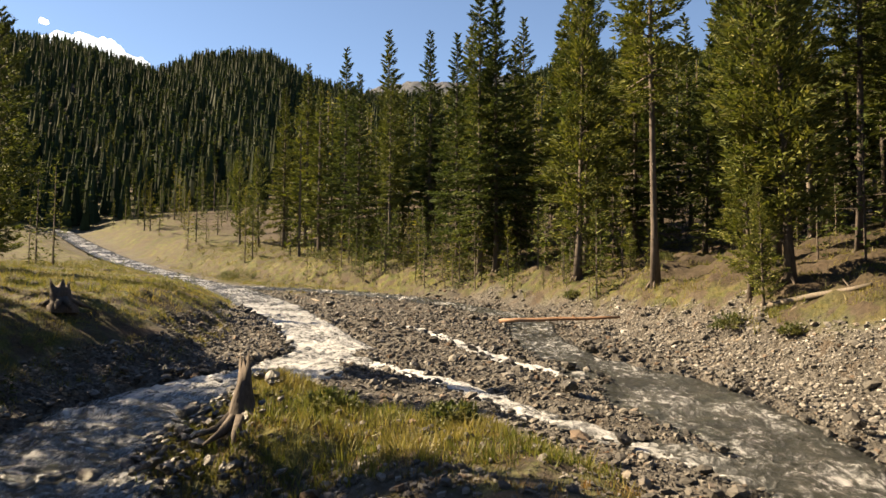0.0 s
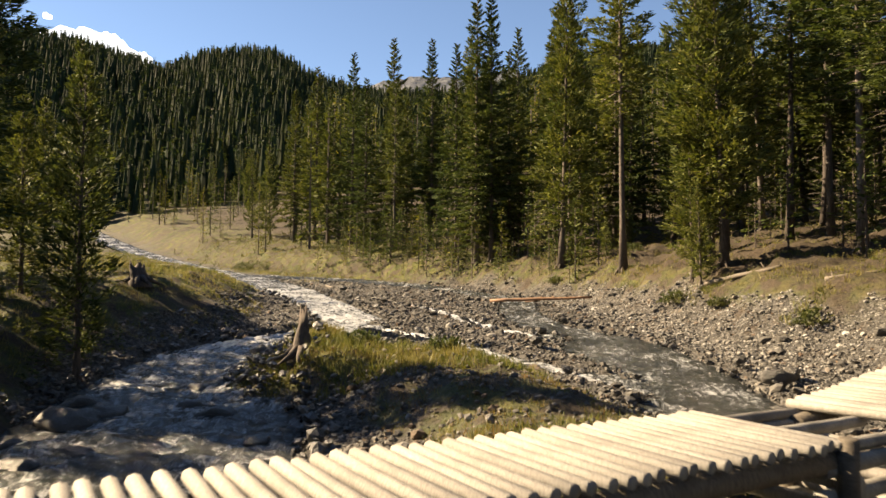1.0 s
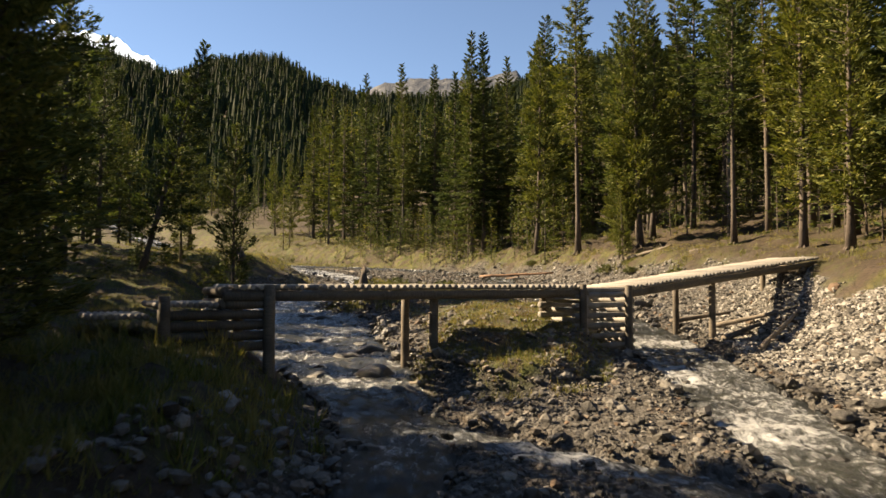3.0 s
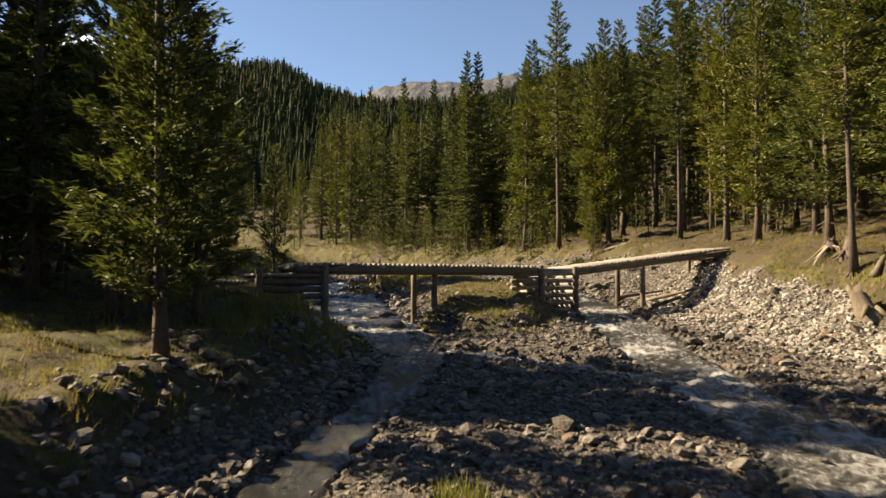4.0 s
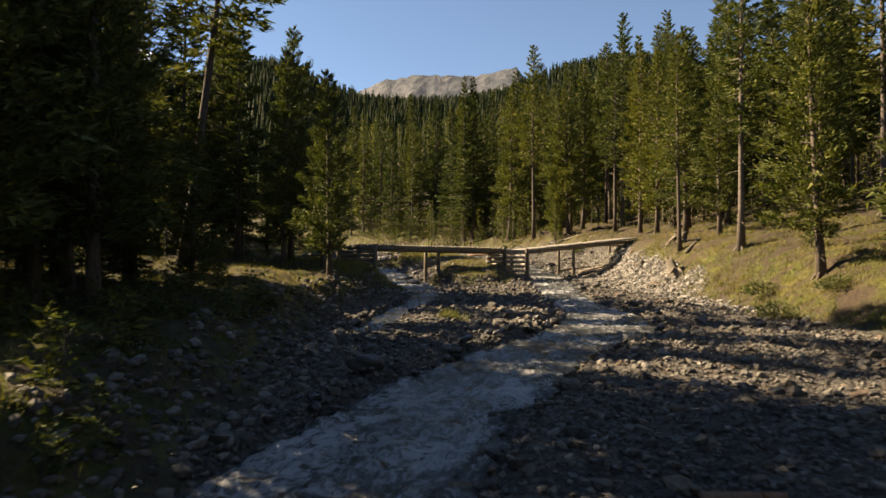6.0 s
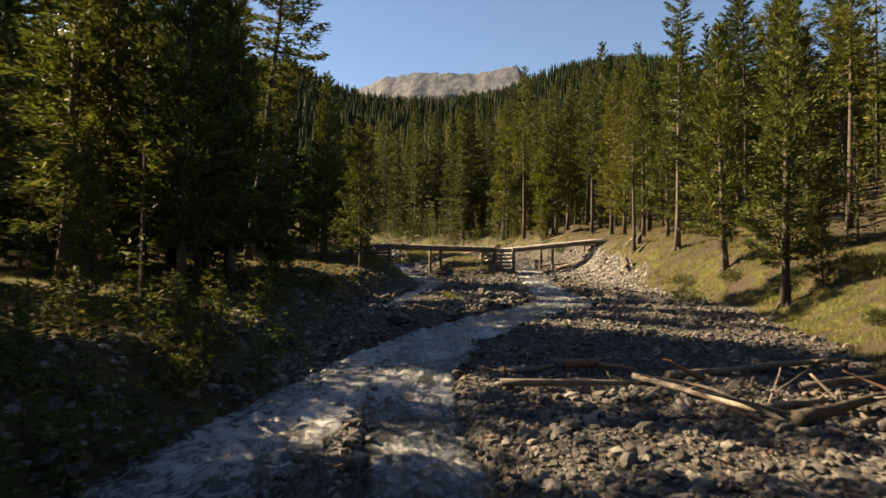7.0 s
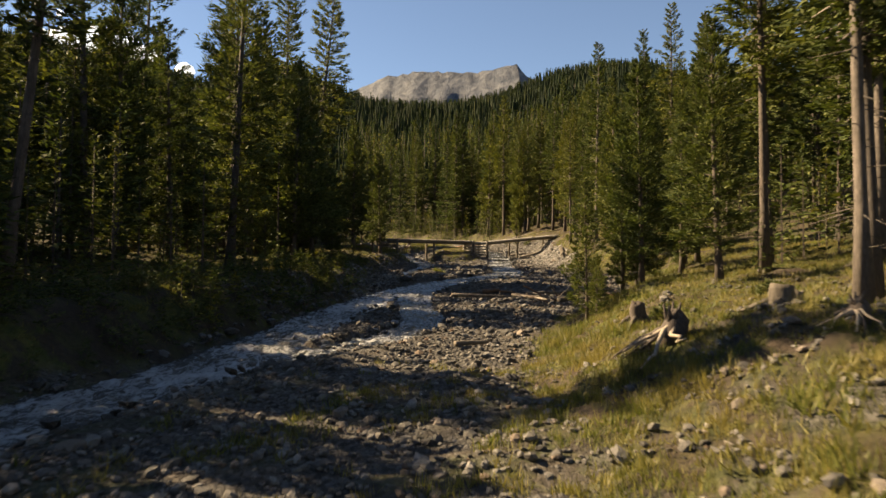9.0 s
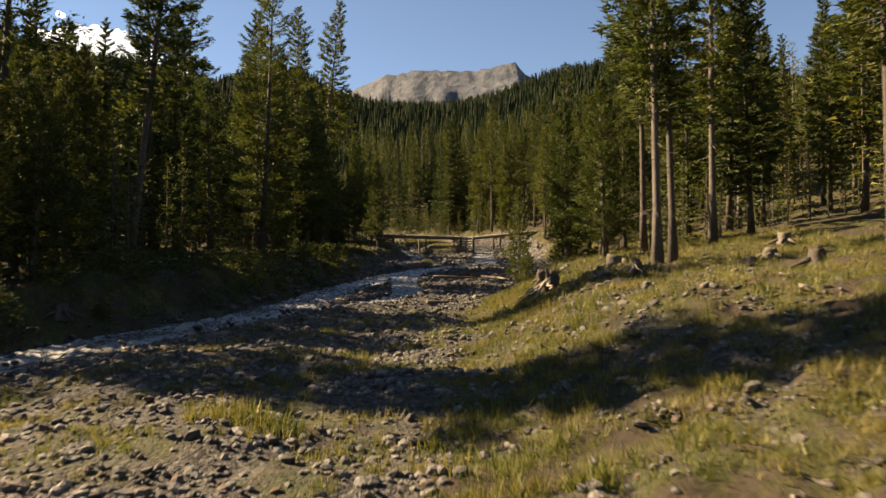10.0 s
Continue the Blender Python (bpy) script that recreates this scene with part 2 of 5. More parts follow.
RIGHT = table([(-130, 1.0), (-100, 3.0), (-85, 3.0), (-72, 3.4), (-62, 4.2), (-54, 6.5), (-48, 10.5), (-39, 13.5), (-27, 15.5), (-15, 14.3), (-7, 12.2), (0, 11.2), (8, 12.0), (18, 11.5), (26, 10), (36, 8.2), (47, 6.4), (60, 2.0), (75, -9), (100, -31), (150, -71), (260, -140), (900, -460)], 2.0)
RISE_W = table([(-130, 10), (-88, 9), (-76, 5), (-66, 4.5), (-52, 4.0), (-40, 4.5), (-15, 4.5), (12, 4.8), (40, 3.6), (100, 6)])
RISE_S = table([(-130, 0.12), (-75, 0.14), (-40, 0.18), (-12, 0.26), (12, 0.22), (40, 0.20), (75, 0.14), (110, 0.10)])
RISE_H = table([(-130, 0.5), (-90, 0.7), (-75, 1.0), (-58, 1.25), (-40, 1.2), (-22, 1.2), (-10, 1.75), (100, 1.8)])
RISE_L = table([(-130, 1.6), (-52, 1.5), (-40, 1.1), (-30, 0.95), (-15, 1.2), (5, 1.2), (22, 1.9), (45, 1.2), (60, 1.0), (100, 1.2)])


def smooth01(v):
    v = np.clip(v, 0, 1)
    return v * v * (3 - 2 * v)


def soft(v, w):
    return w * np.logaddexp(0, np.clip(v / w, -40, 400))


def waves(x, y, scale, seed):
    """Cheap smooth noise of about unit size."""
    r = np.random.RandomState(seed)
    out = 0.0
    for i in range(7):
        a = r.uniform(0, 2 * math.pi)
        f = r.uniform(0.6, 1.9) / scale
        out = out + np.sin((x * math.cos(a) + y * math.sin(a)) * f * 2 * math.pi + r.uniform(0, 6.28) + 1.3 * np.sin((x * math.sin(a) - y * math.cos(a)) * f * 3.1 + i))
    return out / 3.2


# streams: centre line and width
STREAMS = {
    "main": [(-80, 155, 3), (-55, 123, 3.5), (-36, 98, 3.6), (-21, 73, 3.8), (-12.5, 53.5, 4.0), (-8.2, 42, 3.4), (-6.4, 36.5, 3.2), (-4.2, 30, 3.4), (-4.6, 26, 4.6), (-6.9, 23, 4.4), (-8.0, 19.5, 4.6), (-7.0, 15, 6.2), (-6.3, 10, 6.6), (-5.0, 5.5, 5.6), (-2.7, 0, 4.0), (-1.4, -4, 2.8), (-0.6, -8, 2.2), (-1.0, -13, 1.4), (-2.0, -19, 1.3), (-2.6, -25, 1.2)],
    "right": [(-21, 76, 2), (-9, 69, 1.8), (-2, 60, 1.8), (2.5, 50, 2.2), (5.2, 42, 2.3), (4.3, 35, 2.4), (4.8, 28, 2.8), (6.8, 23.5, 4.2), (7.0, 18, 4.6), (6.9, 13, 4.2), (7.6, 8, 3.3), (7.8, 3.5, 2.9), (7.7, -1, 2.9), (7.0, -8, 2.7), (6.9, -14, 2.6), (7.3, -19, 3.2), (6.3, -23.5, 4.0), (4.3, -27, 3.8), (2.0, -31, 3.8), (0.6, -34.5, 4.0), (-1.6, -41, 3.6), (-3.1, -47, 3.0), (-4.1, -52, 3.0), (-4.6, -57, 3.0), (-5.2, -62, 3.2), (-5.9, -67, 3.2), (-7.7, -72.5, 3.4), (-9.9, -78.5, 3.4), (-14, -91, 3.4), (-22, -118, 3.4)],
    "thin": [(-6.2, 43.5, 1.0), (-4.2, 41.5, 0.9), (-1.2, 37.5, 0.9), (1.2, 31, 1.0), (2.6, 27, 1.1), (5.0, 24, 1.3)],
    "lower": [(-4.0, 28.5, 1.3), (0.3, 23.6, 1.2), (1.8, 20.6, 1.2), (3.3, 18, 1.2), (5, 16, 1.3), (6.6, 14, 1.6)],
    "link": [(-1.0, -5.5, 1.6), (1.5, -7.8, 1.3), (4, -9.4, 1.2), (6.4, -12.5, 1.6)],
    "split": [(0.3, -37.5, 2.2), (-0.5, -43, 2.0), (-0.4, -48, 2.0), (0.2, -52, 2.2), (0.3, -56, 2.2), (-1.4, -60, 2.0), (-4.6, -64.5, 2.2)],
}
FOAM = {"main": 0.17, "right": 0.14, "thin": 0.26, "lower": 0.27, "link": 0.22, "split": 0.17}


def resample(line, step):
    p = np.array(line, float)
    s = np.concatenate([[0], np.cumsum(np.hypot(np.diff(p[:, 0]), np.diff(p[:, 1])))])
    t = np.arange(0, s[-1], step)
    q = np.stack([np.interp(t, s, p[:, i]) for i in range(3)], 1)
    k = np.ones(max(3, int(2.5 / step))) / max(3, int(2.5 / step))
    n = len(k) // 2
    return np.stack([np.convolve(np.pad(q[:, i], (n, len(k) - 1 - n), mode="edge"), k, mode="valid") for i in range(3)], 1)


FINE = {k: resample(v, 0.9) for k, v in STREAMS.items()}
ALL_STREAM = np.concatenate(list(FINE.values()))
ISLAND = resample([(-4.2, 17, 2.4), (-3.7, 14.5, 2.6), (-0.5, 13.6, 2.8), (1.8, 9, 3.0), (2.8, 4.5, 2.7), (2.3, 1, 2.3), (1.5, -2.2, 1.9)], 0.6)


def nearest(x, y, line):
    """Distance to a line and its width there."""
    x, y = np.asarray(x, float), np.asarray(y, float)
    best = np.full(x.shape, 1e9)
    wide = np.ones(x.shape)
    for px, py, w in line:
        d = np.hypot(x - px, y - py)
        hit = d < best
        best = np.where(hit, d, best)
        wide = np.where(hit, w, wide)
    return best, wide


def hills(x, y):
    r = np.hypot(x, y + 20)
    bearing = np.degrees(np.arctan2(x, y + 20))
    crest = np.interp(bearing, [-60, -31, -27, -24, -20.5, -18, -15, -12.5, -11, -9.5, -6, 0, 5, 7.5, 10, 14, 18, 22, 30], [111, 126, 125, 115, 102, 113, 119, 119, 110, 101, 94, 94, 100, 110, 120, 127, 124, 96, 81])
    out = soft(r - 215, 18) - soft(r - 540, 25)
    ring = out / 325 * crest * smooth01((y + 60) / 160)
    left = soft(-x - 110 + 0.1 * y, 9) * 0.30
    right = soft(x - RIGHT(y) - 66, 9) * 0.20
    h = np.maximum(np.maximum(ring, left * (y < 140)), right)
    return h + waves(x, y, 160, 5) * 0.025 * np.minimum(h, 120)


def shape(x, y):
    """The land before stones, ruts and stream beds."""
    dl = np.maximum(LEFT(y) - x, 0)
    dr = np.maximum(x - RIGHT(y), 0)
    z = BASE(y) + RISE_L(y) * smooth01(dl / np.interp(y, [8, 20, 60], [2.3, 4.6, 5.0])) + 0.07 * dl
    z = z + RISE_H(y) * smooth01(dr / RISE_W(y)) + RISE_S(y) * np.minimum(dr, 60)
    d, w = nearest(x, y, ISLAND)
    z = z + np.interp(y, [-3, 1, 6, 12], [0.6, 0.8, 1.0, 1.15]) * smooth01(np.interp(y, [1, 8], [2.6, 1.25]) * (1 - d / (w + 0.6)))
    return z + hills(x, y)


def land(x, y):
    x, y = np.asarray(x, float), np.asarray(y, float)
    z = shape(x, y)
    d, w = nearest(x, y, ALL_STREAM)
    near = np.exp(-((x / 60.0) ** 2))
    z = z + near * (0.05 * waves(x, y, 1.3, 1) + 0.09 * waves(x, y, 4.5, 2) + 0.12 * waves(x, y, 11, 3)) * smooth01((d - w * 0.5 - 0.2) / 1.5)
    dr = x - RIGHT(y)
    rough = smooth01(dr / 1.5) * smooth01((22 - dr) / 10) * np.interp(y, [-90, -60, -40, 14, 30, 110], [0.5, 0.3, 0.12, 0.2, 0.75, 0.75])
    dl = LEFT(y) - x
    rough = rough + smooth01(dl / 1.5) * smooth01((30 - dl) / 10) * 0.35
    fine = smooth01((-46 - y) / 10) * (x > 0)
    z = z + rough * ((0.28 - 0.16 * fine) * waves(x, y, 3.2, 7) + (0.12 + 0.06 * fine) * waves(x, y, 1.2, 8))
    return z - 0.52 * smooth01((w * 0.5 + 0.35 - d) / 0.7)


def cover(x, y):
    """Shares of gravel, of grass and of shade-dark needle litter; the rest is bare earth."""
    dl, dr = LEFT(y) - x, x - RIGHT(y)
    n = 0.9 * waves(x, y, 5, 11) + 0.6 * waves(x, y, 1.7, 12)
    fan = np.interp(y, [-130, -75, -60, -30, -14, -5, 12, 20, 34, 44, 75, 100], [0.3, 0.5, 0.4, 0.4, 0.8, 3.2, 4.0, 3.4, 2.8, 2.2, 2.0, 0.4])
    gravel = smooth01((np.interp(y, [-60, -40, -30, -24, -13, -10, 10, 18, 34, 50], [0.3, 0.4, 0.8, 1.2, 1.6, 0.7, 0.9, 2.2, 3.4, 1.0]) - dl + 0.5 * n) / 1.2) * smooth01((fan - dr + 0.5 * n) / 1.4)
    ds, ws = nearest(x, y, ALL_STREAM)
    gravel = gravel * (1 - smooth01((ds - ws * 0.5 - 1.2 + 0.8 * n) / 1.5) * smooth01((y - 58) / 14))
    d, w = nearest(x, y, ISLAND)
    gravel = gravel * (1 - smooth01((w - 0.2 - d + 0.7 * n) / 1.0))
    flat = np.interp(y, [-140, -95, -84, -70, -63], [0.7, 0.7, 0.6, 0.45, 0.0])
    gravel = np.where((dl < 0) & (dr < 0), gravel * (1 - flat * smooth01(0.5 + n)), gravel)
    stony = smooth01(0.2 + 0.55 * n) * np.interp(y, [-140, -76, -66], [1, 1, 0]) * smooth01((9 - dr) / 5) * smooth01((dr + 1) / 2)
    gravel = np.maximum(gravel, stony)
    gravel = np.maximum(gravel, smooth01((w + 0.3 - d) / 0.8) * smooth01(0.5 + 0.6 * n) * smooth01((13.5 - y) / 2) * np.interp(y, [-4, -3, 6, 12], [0.3, 0.1, 0.25, 0.4]))
    meadow = smooth01(0.75 + 0.45 * n)
    open_to = np.interp(y, [55, 75, 100], [0, 4, 14])
    forest = smooth01((dr - 2.0 - open_to) / 3.0) * np.interp(y, [-60, -30, 10, 30], [0.1, 0.15, 0.6, 0.85])
    grass = np.clip(meadow * (1 - forest), 0, 1)
    # needle litter under trees, on left bank and hills, partly painted-in shade
    shaded_litter = np.maximum(smooth01((dr - 2.6 - open_to) / 3) * np.interp(y, [-30, -12, 10, 24], [0.2, 0.25, 0.7, 0.8]), 0.4 * smooth01((dl - 1.2) / 1.5) * (y < 2) * smooth01(0.75 + 0.5 * waves(x, y, 6, 13))) * np.interp(y, [-70, -50], [0.35, 1.0])
    shaded_litter = np.maximum(shaded_litter, smooth01((hills(x, y) - 3) / 8))
    return gravel, grass, shaded_litter * smooth01(0.8 + 0.4 * n + 0.2 * hills(x, y))


def mesh_from(name, verts, faces, mats=(), smooth=False, index=None):
    """A mesh out of arrays; faces all have the same number of corners."""
    me = bpy.data.meshes.new(name)
    verts, faces = np.asarray(verts, np.float32), np.asarray(faces, np.int32)
    k = faces.shape[1]
    me.vertices.add(len(verts))
    me.vertices.foreach_set("co", verts.ravel())
    me.loops.add(faces.size)
    me.loops.foreach_set("vertex_index", faces.ravel())
    me.polygons.add(len(faces))
    me.polygons.foreach_set("loop_start", np.arange(0, faces.size, k, dtype=np.int32))
    me.polygons.foreach_set("loop_total", np.full(len(faces), k, np.int32))
    for m in mats:
        me.materials.append(m)
    if index is not None:
        me.polygons.foreach_set("material_index", np.asarray(index, np.int32))
    me.polygons.foreach_set("use_smooth", np.full(len(faces), smooth, bool))
    me.update(calc_edges=True)
    me.validate()
    return me


def grid_faces(nu, nv):
    i = np.arange(nu * nv).reshape(nu, nv)
    return np.stack([i[:-1, :-1], i[1:, :-1], i[1:, 1:], i[:-1, 1:]], -1).reshape(-1, 4)


def spread(lo, a, b, hi, step, grow=1.09):
    mid = np.arange(a, b, step)
    out, s, p = [], step, b
    while p < hi:
        out.append(p)
        s = min(s * grow, 60)
        p += s
    low, s, p = [], step, a
    while p > lo:
        s = min(s * grow, 60)
        p -= s
        low.append(p)
    return np.array(low[::-1] + list(mid) + out)


gx = spread(-1500, -15, 17, 1500, 0.3, 1.06)
gy = spread(-500, -104, 58, 1700, 0.32, 1.035)
X, Y = np.meshgrid(gx, gy, indexing="ij")
Z = land(X, Y)
me = mesh_from("ground", np.stack([X, Y, Z], -1).reshape(-1, 3), grid_faces(len(gx), len(gy)), [M_GROUND], True)
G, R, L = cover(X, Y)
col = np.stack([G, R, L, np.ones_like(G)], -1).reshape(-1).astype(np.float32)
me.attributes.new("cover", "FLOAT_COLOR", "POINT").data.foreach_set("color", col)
tagged(new("ground", me), "sloping valley floor of gravel, dry grass and bare earth", "ground", kind="structure")


def stream_mesh(name, line, foam):
    p = resample(line, 0.16)
    t = np.gradient(p[:, :2], axis=0)
    t /= np.linalg.norm(t, axis=1, keepdims=True)
    nrm = np.stack([-t[:, 1], t[:, 0]], 1)
    u = np.linspace(-0.62, 0.62, 25)
    xy = p[:, None, :2] + nrm[:, None, :] * (u[None, :, None] * p[:, None, 2:3])
    x, y = xy[..., 0], xy[..., 1]
    z = shape(x, y) * 0.35 + shape(p[:, 0], p[:, 1])[:, None] * 0.65 - 0.13
    rough = 0.028 * waves(x, y, 0.45, 21) + 0.035 * waves(x, y, 0.9, 24) + 0.045 * waves(x, y, 1.9, 22)
    z = z + rough + np.interp(y, [42, 60, 100, 160], [0, 0.3, 0.45, 0.7]) - {"right": 0.0, "main": 0.015}.get(key, 0.03) - 0.2 * smooth01((np.abs(u)[None, :] - 0.42) / 0.2)
    me = mesh_from(name, np.stack([x, y, z], -1).reshape(-1, 3), grid_faces(len(p), len(u)), [M_WATER], True)
    rapid = foam + np.interp(y, [-60, -34, -30, -12, -9, 20], [0.06, 0.06, 0.02, -0.22 if foam == FOAM["main"] else 0.02, 0.0, 0.0]) + 0.07 * waves(x, y, 5, 23) + (np.interp(y, [-56, -52, -42, -36, -28, -22, -5, 5, 8, 24, 30], [0.06, 0.07, 0.07, 0.03, 0.01, 0.04, 0.07, 0.06, -0.02, -0.03, 0.02]) if foam == FOAM["right"] else np.interp(y, [-6, -2, 5, 10, 20, 24, 45, 60], [-0.06, -0.05, -0.04, 0.0, 0.02, 0.12, 0.12, 0.04])) - 0.10 * (np.abs(u)[None, :] > 0.42)
    run = np.concatenate([[0], np.cumsum(np.hypot(np.diff(p[:, 0]), np.diff(p[:, 1])))])
    flow = np.stack([np.broadcast_to((run * 0.75)[:, None], x.shape), u[None, :] * p[:, 2:3], np.zeros_like(x)], -1)
    me.attributes.new("flow", "FLOAT_VECTOR", "POINT").data.foreach_set("vector", flow.reshape(-1).astype(np.float32))
    me.attributes.new("foam", "FLOAT", "POINT").data.foreach_set("value", rapid.reshape(-1).astype(np.float32))
    tagged(new("water", me), "shallow white-water mountain stream over stones", "stream", kind="structure")


for key, line in STREAMS.items():
    stream_mesh("water", line, FOAM[key])


# ---- parts and things ----
def part(name, me, parent, label="", at=None):
    ob = new(name, me)
    ob.parent = parent
    if at is not None:
        ob.matrix_basis = at
    if label:
        tagged(ob, label)
    return ob


def thing(name, label, category, group="", at=None):
    ob = new(name)
    ob.empty_display_size = 0.2
    if at is not None:
        ob.matrix_basis = at
    return tagged(ob, label, category, group)


def tube(points, radii, sides=8, wobble=0.0, seed=0, caps=True):
    """Vertices and triangles of a rough round bar along points."""
    r = np.random.RandomState(seed)
    p = np.asarray(points, float)
    n = len(p)
    t = np.gradient(p, axis=0)
    t /= np.linalg.norm(t, axis=1, keepdims=True) + 1e-9
    ref = np.array([0, 0, 1.0]) if abs(t[0, 2]) < 0.8 else np.array([1.0, 0, 0])
    u = np.cross(t, ref)
    u /= np.linalg.norm(u, axis=1, keepdims=True) + 1e-9
    v = np.cross(t, u)
    a = np.arange(sides) * 2 * math.pi / sides
    rad = np.asarray(radii, float)[:, None] * (1 + wobble * r.uniform(-1, 1, (n, sides)))
    ring = p[:, None, :] + rad[..., None] * (np.cos(a)[None, :, None] * u[:, None, :] + np.sin(a)[None, :, None] * v[:, None, :])
    verts = ring.reshape(-1, 3)
    i = np.arange(n * sides).reshape(n, sides)
    j = np.roll(i, -1, axis=1)
    q = np.stack([i[:-1], i[1:], j[1:], j[:-1]], -1).reshape(-1, 4)
    tris = np.concatenate([q[:, [0, 1, 2]], q[:, [0, 2, 3]]])
    if caps:
        verts = np.concatenate([verts, p[[0, -1]]])
        c0, c1 = n * sides, n * sides + 1
        tris = np.concatenate([tris, np.stack([np.full(sides, c0), i[0], j[0]], -1), np.stack([np.full(sides, c1), j[-1], i[-1]], -1)])
    return verts, tris


def join(pieces):
    vs, fs, k = [], [], 0
    for v, f in pieces:
        vs.append(v)
        fs.append(np.asarray(f) + k)
        k += len(v)
    return np.concatenate(vs), np.concatenate(fs)


# ---- trees ----
def fans(r, pos, way, count, size, spread_by):
    """Pointed sprays of needles at each place of pos."""
    n = len(pos)
    pos = np.repeat(pos, count, axis=0)
    way = np.repeat(way, count, axis=0)
    d = way * 0.75 + r.normal(size=(n * count, 3)) * spread_by + np.array([0, 0, 0.25])
    d /= np.linalg.norm(d, axis=1, keepdims=True)
    side = np.cross(d, r.normal(size=d.shape))
    side /= np.linalg.norm(side, axis=1, keepdims=True)
    ln = size * r.uniform(0.6, 1.35, (n * count, 1))
    w = ln * r.uniform(0.09, 0.17, (n * count, 1))
    root = pos - d * ln * 0.35
    v = np.stack([root + side * w, root - side * w, pos + d * ln * 0.75], 1).reshape(-1, 3)
    return v, np.arange(len(v)).reshape(-1, 3)


def sprays(r, h, base, rmax, count, each, size, rise, power, ragged, hang=0.0, tufted=0.0):
    """Flat boughs of overlapping needle sprays, and the limbs that bear them."""
    vs, limbs = [], []
    lop = r.uniform(0, 6.28)
    for i in range(count):
        f = (i + r.uniform(0, 1)) / count
        z = h * (base + (0.99 - base) * f)
        az = i * 2.39996 + r.uniform(-0.6, 0.6)
        prof = (1 - f) ** power * min(1.0, 0.5 + f * 3.0)
        rad = rmax * prof * r.uniform(1 - ragged, 1.15) * (1 + 0.22 * math.sin(az - lop + 5 * f)) + 0.012 * h
        up = rise[0] + (rise[1] - rise[0]) * f + r.uniform(-0.15, 0.15)
        out = np.array([math.cos(az), math.sin(az), 0.0])
        across = np.array([-out[1], out[0], 0.0])
        n = max(6, int(each * (0.25 + 0.75 * rad / rmax)))
        q = 0.16 + 0.84 * r.uniform(0, 1, n) ** (0.75 - 0.3 * tufted)
        wide = rad * (0.10 + 0.55 * (1 - q) * (q + 0.25))
        t = r.uniform(-1, 1, n)
        t = np.sign(t) * np.abs(t) ** 0.8 * wide
        zz = z + up * q * rad + (0.22 * tufted + 0.08) * rad * q * q - hang * (np.abs(t) + 0.3 * rad * q * (1 - q))
        pos = out * (q * rad)[:, None] + across * t[:, None]
        pos[:, 2] = zz
        pos += r.normal(size=(n, 3)) * (0.02 + 0.05 * tufted) * (0.4 + rad)
        d = out[None, :] * (0.75 + 0.4 * q)[:, None] + across[None, :] * (t / wide * 0.75)[:, None]
        d[:, 2] += up * 0.7 + 0.35 * tufted - 0.3 * hang
        d += r.normal(size=(n, 3)) * (0.25 + 0.3 * tufted)
        d /= np.linalg.norm(d, axis=1, keepdims=True)
        side = np.cross(d, np.array([0, 0, 1.0]) + r.normal(size=(n, 3)) * 0.8)
        side /= np.linalg.norm(side, axis=1, keepdims=True)
        ln = size * (0.4 + 0.6 * math.sqrt(rad / (rmax + 0.1))) * r.uniform(0.55, 1.3, (n, 1))
        w = ln * r.uniform(0.11, 0.22, (n, 1))
        root = pos - d * ln * 0.4
        vs.append(np.stack([root + side * w, root - side * w, pos + d * ln * 0.6], 1).reshape(-1, 3))
        limbs.append((z, out, rad, up))
    v = np.concatenate(vs)
    return v, np.arange(len(v)).reshape(-1, 3), limbs


def trunk_line(r, h, bend):
    zs = np.linspace(-0.25, h, 9)
    k = r.uniform(-1, 1, 2) * bend
    x = k[0] * np.sin(zs / h * 3.0) * h
    y = k[1] * np.sin(zs / h * 2.3) * h
    return np.stack([x, y, zs], 1)


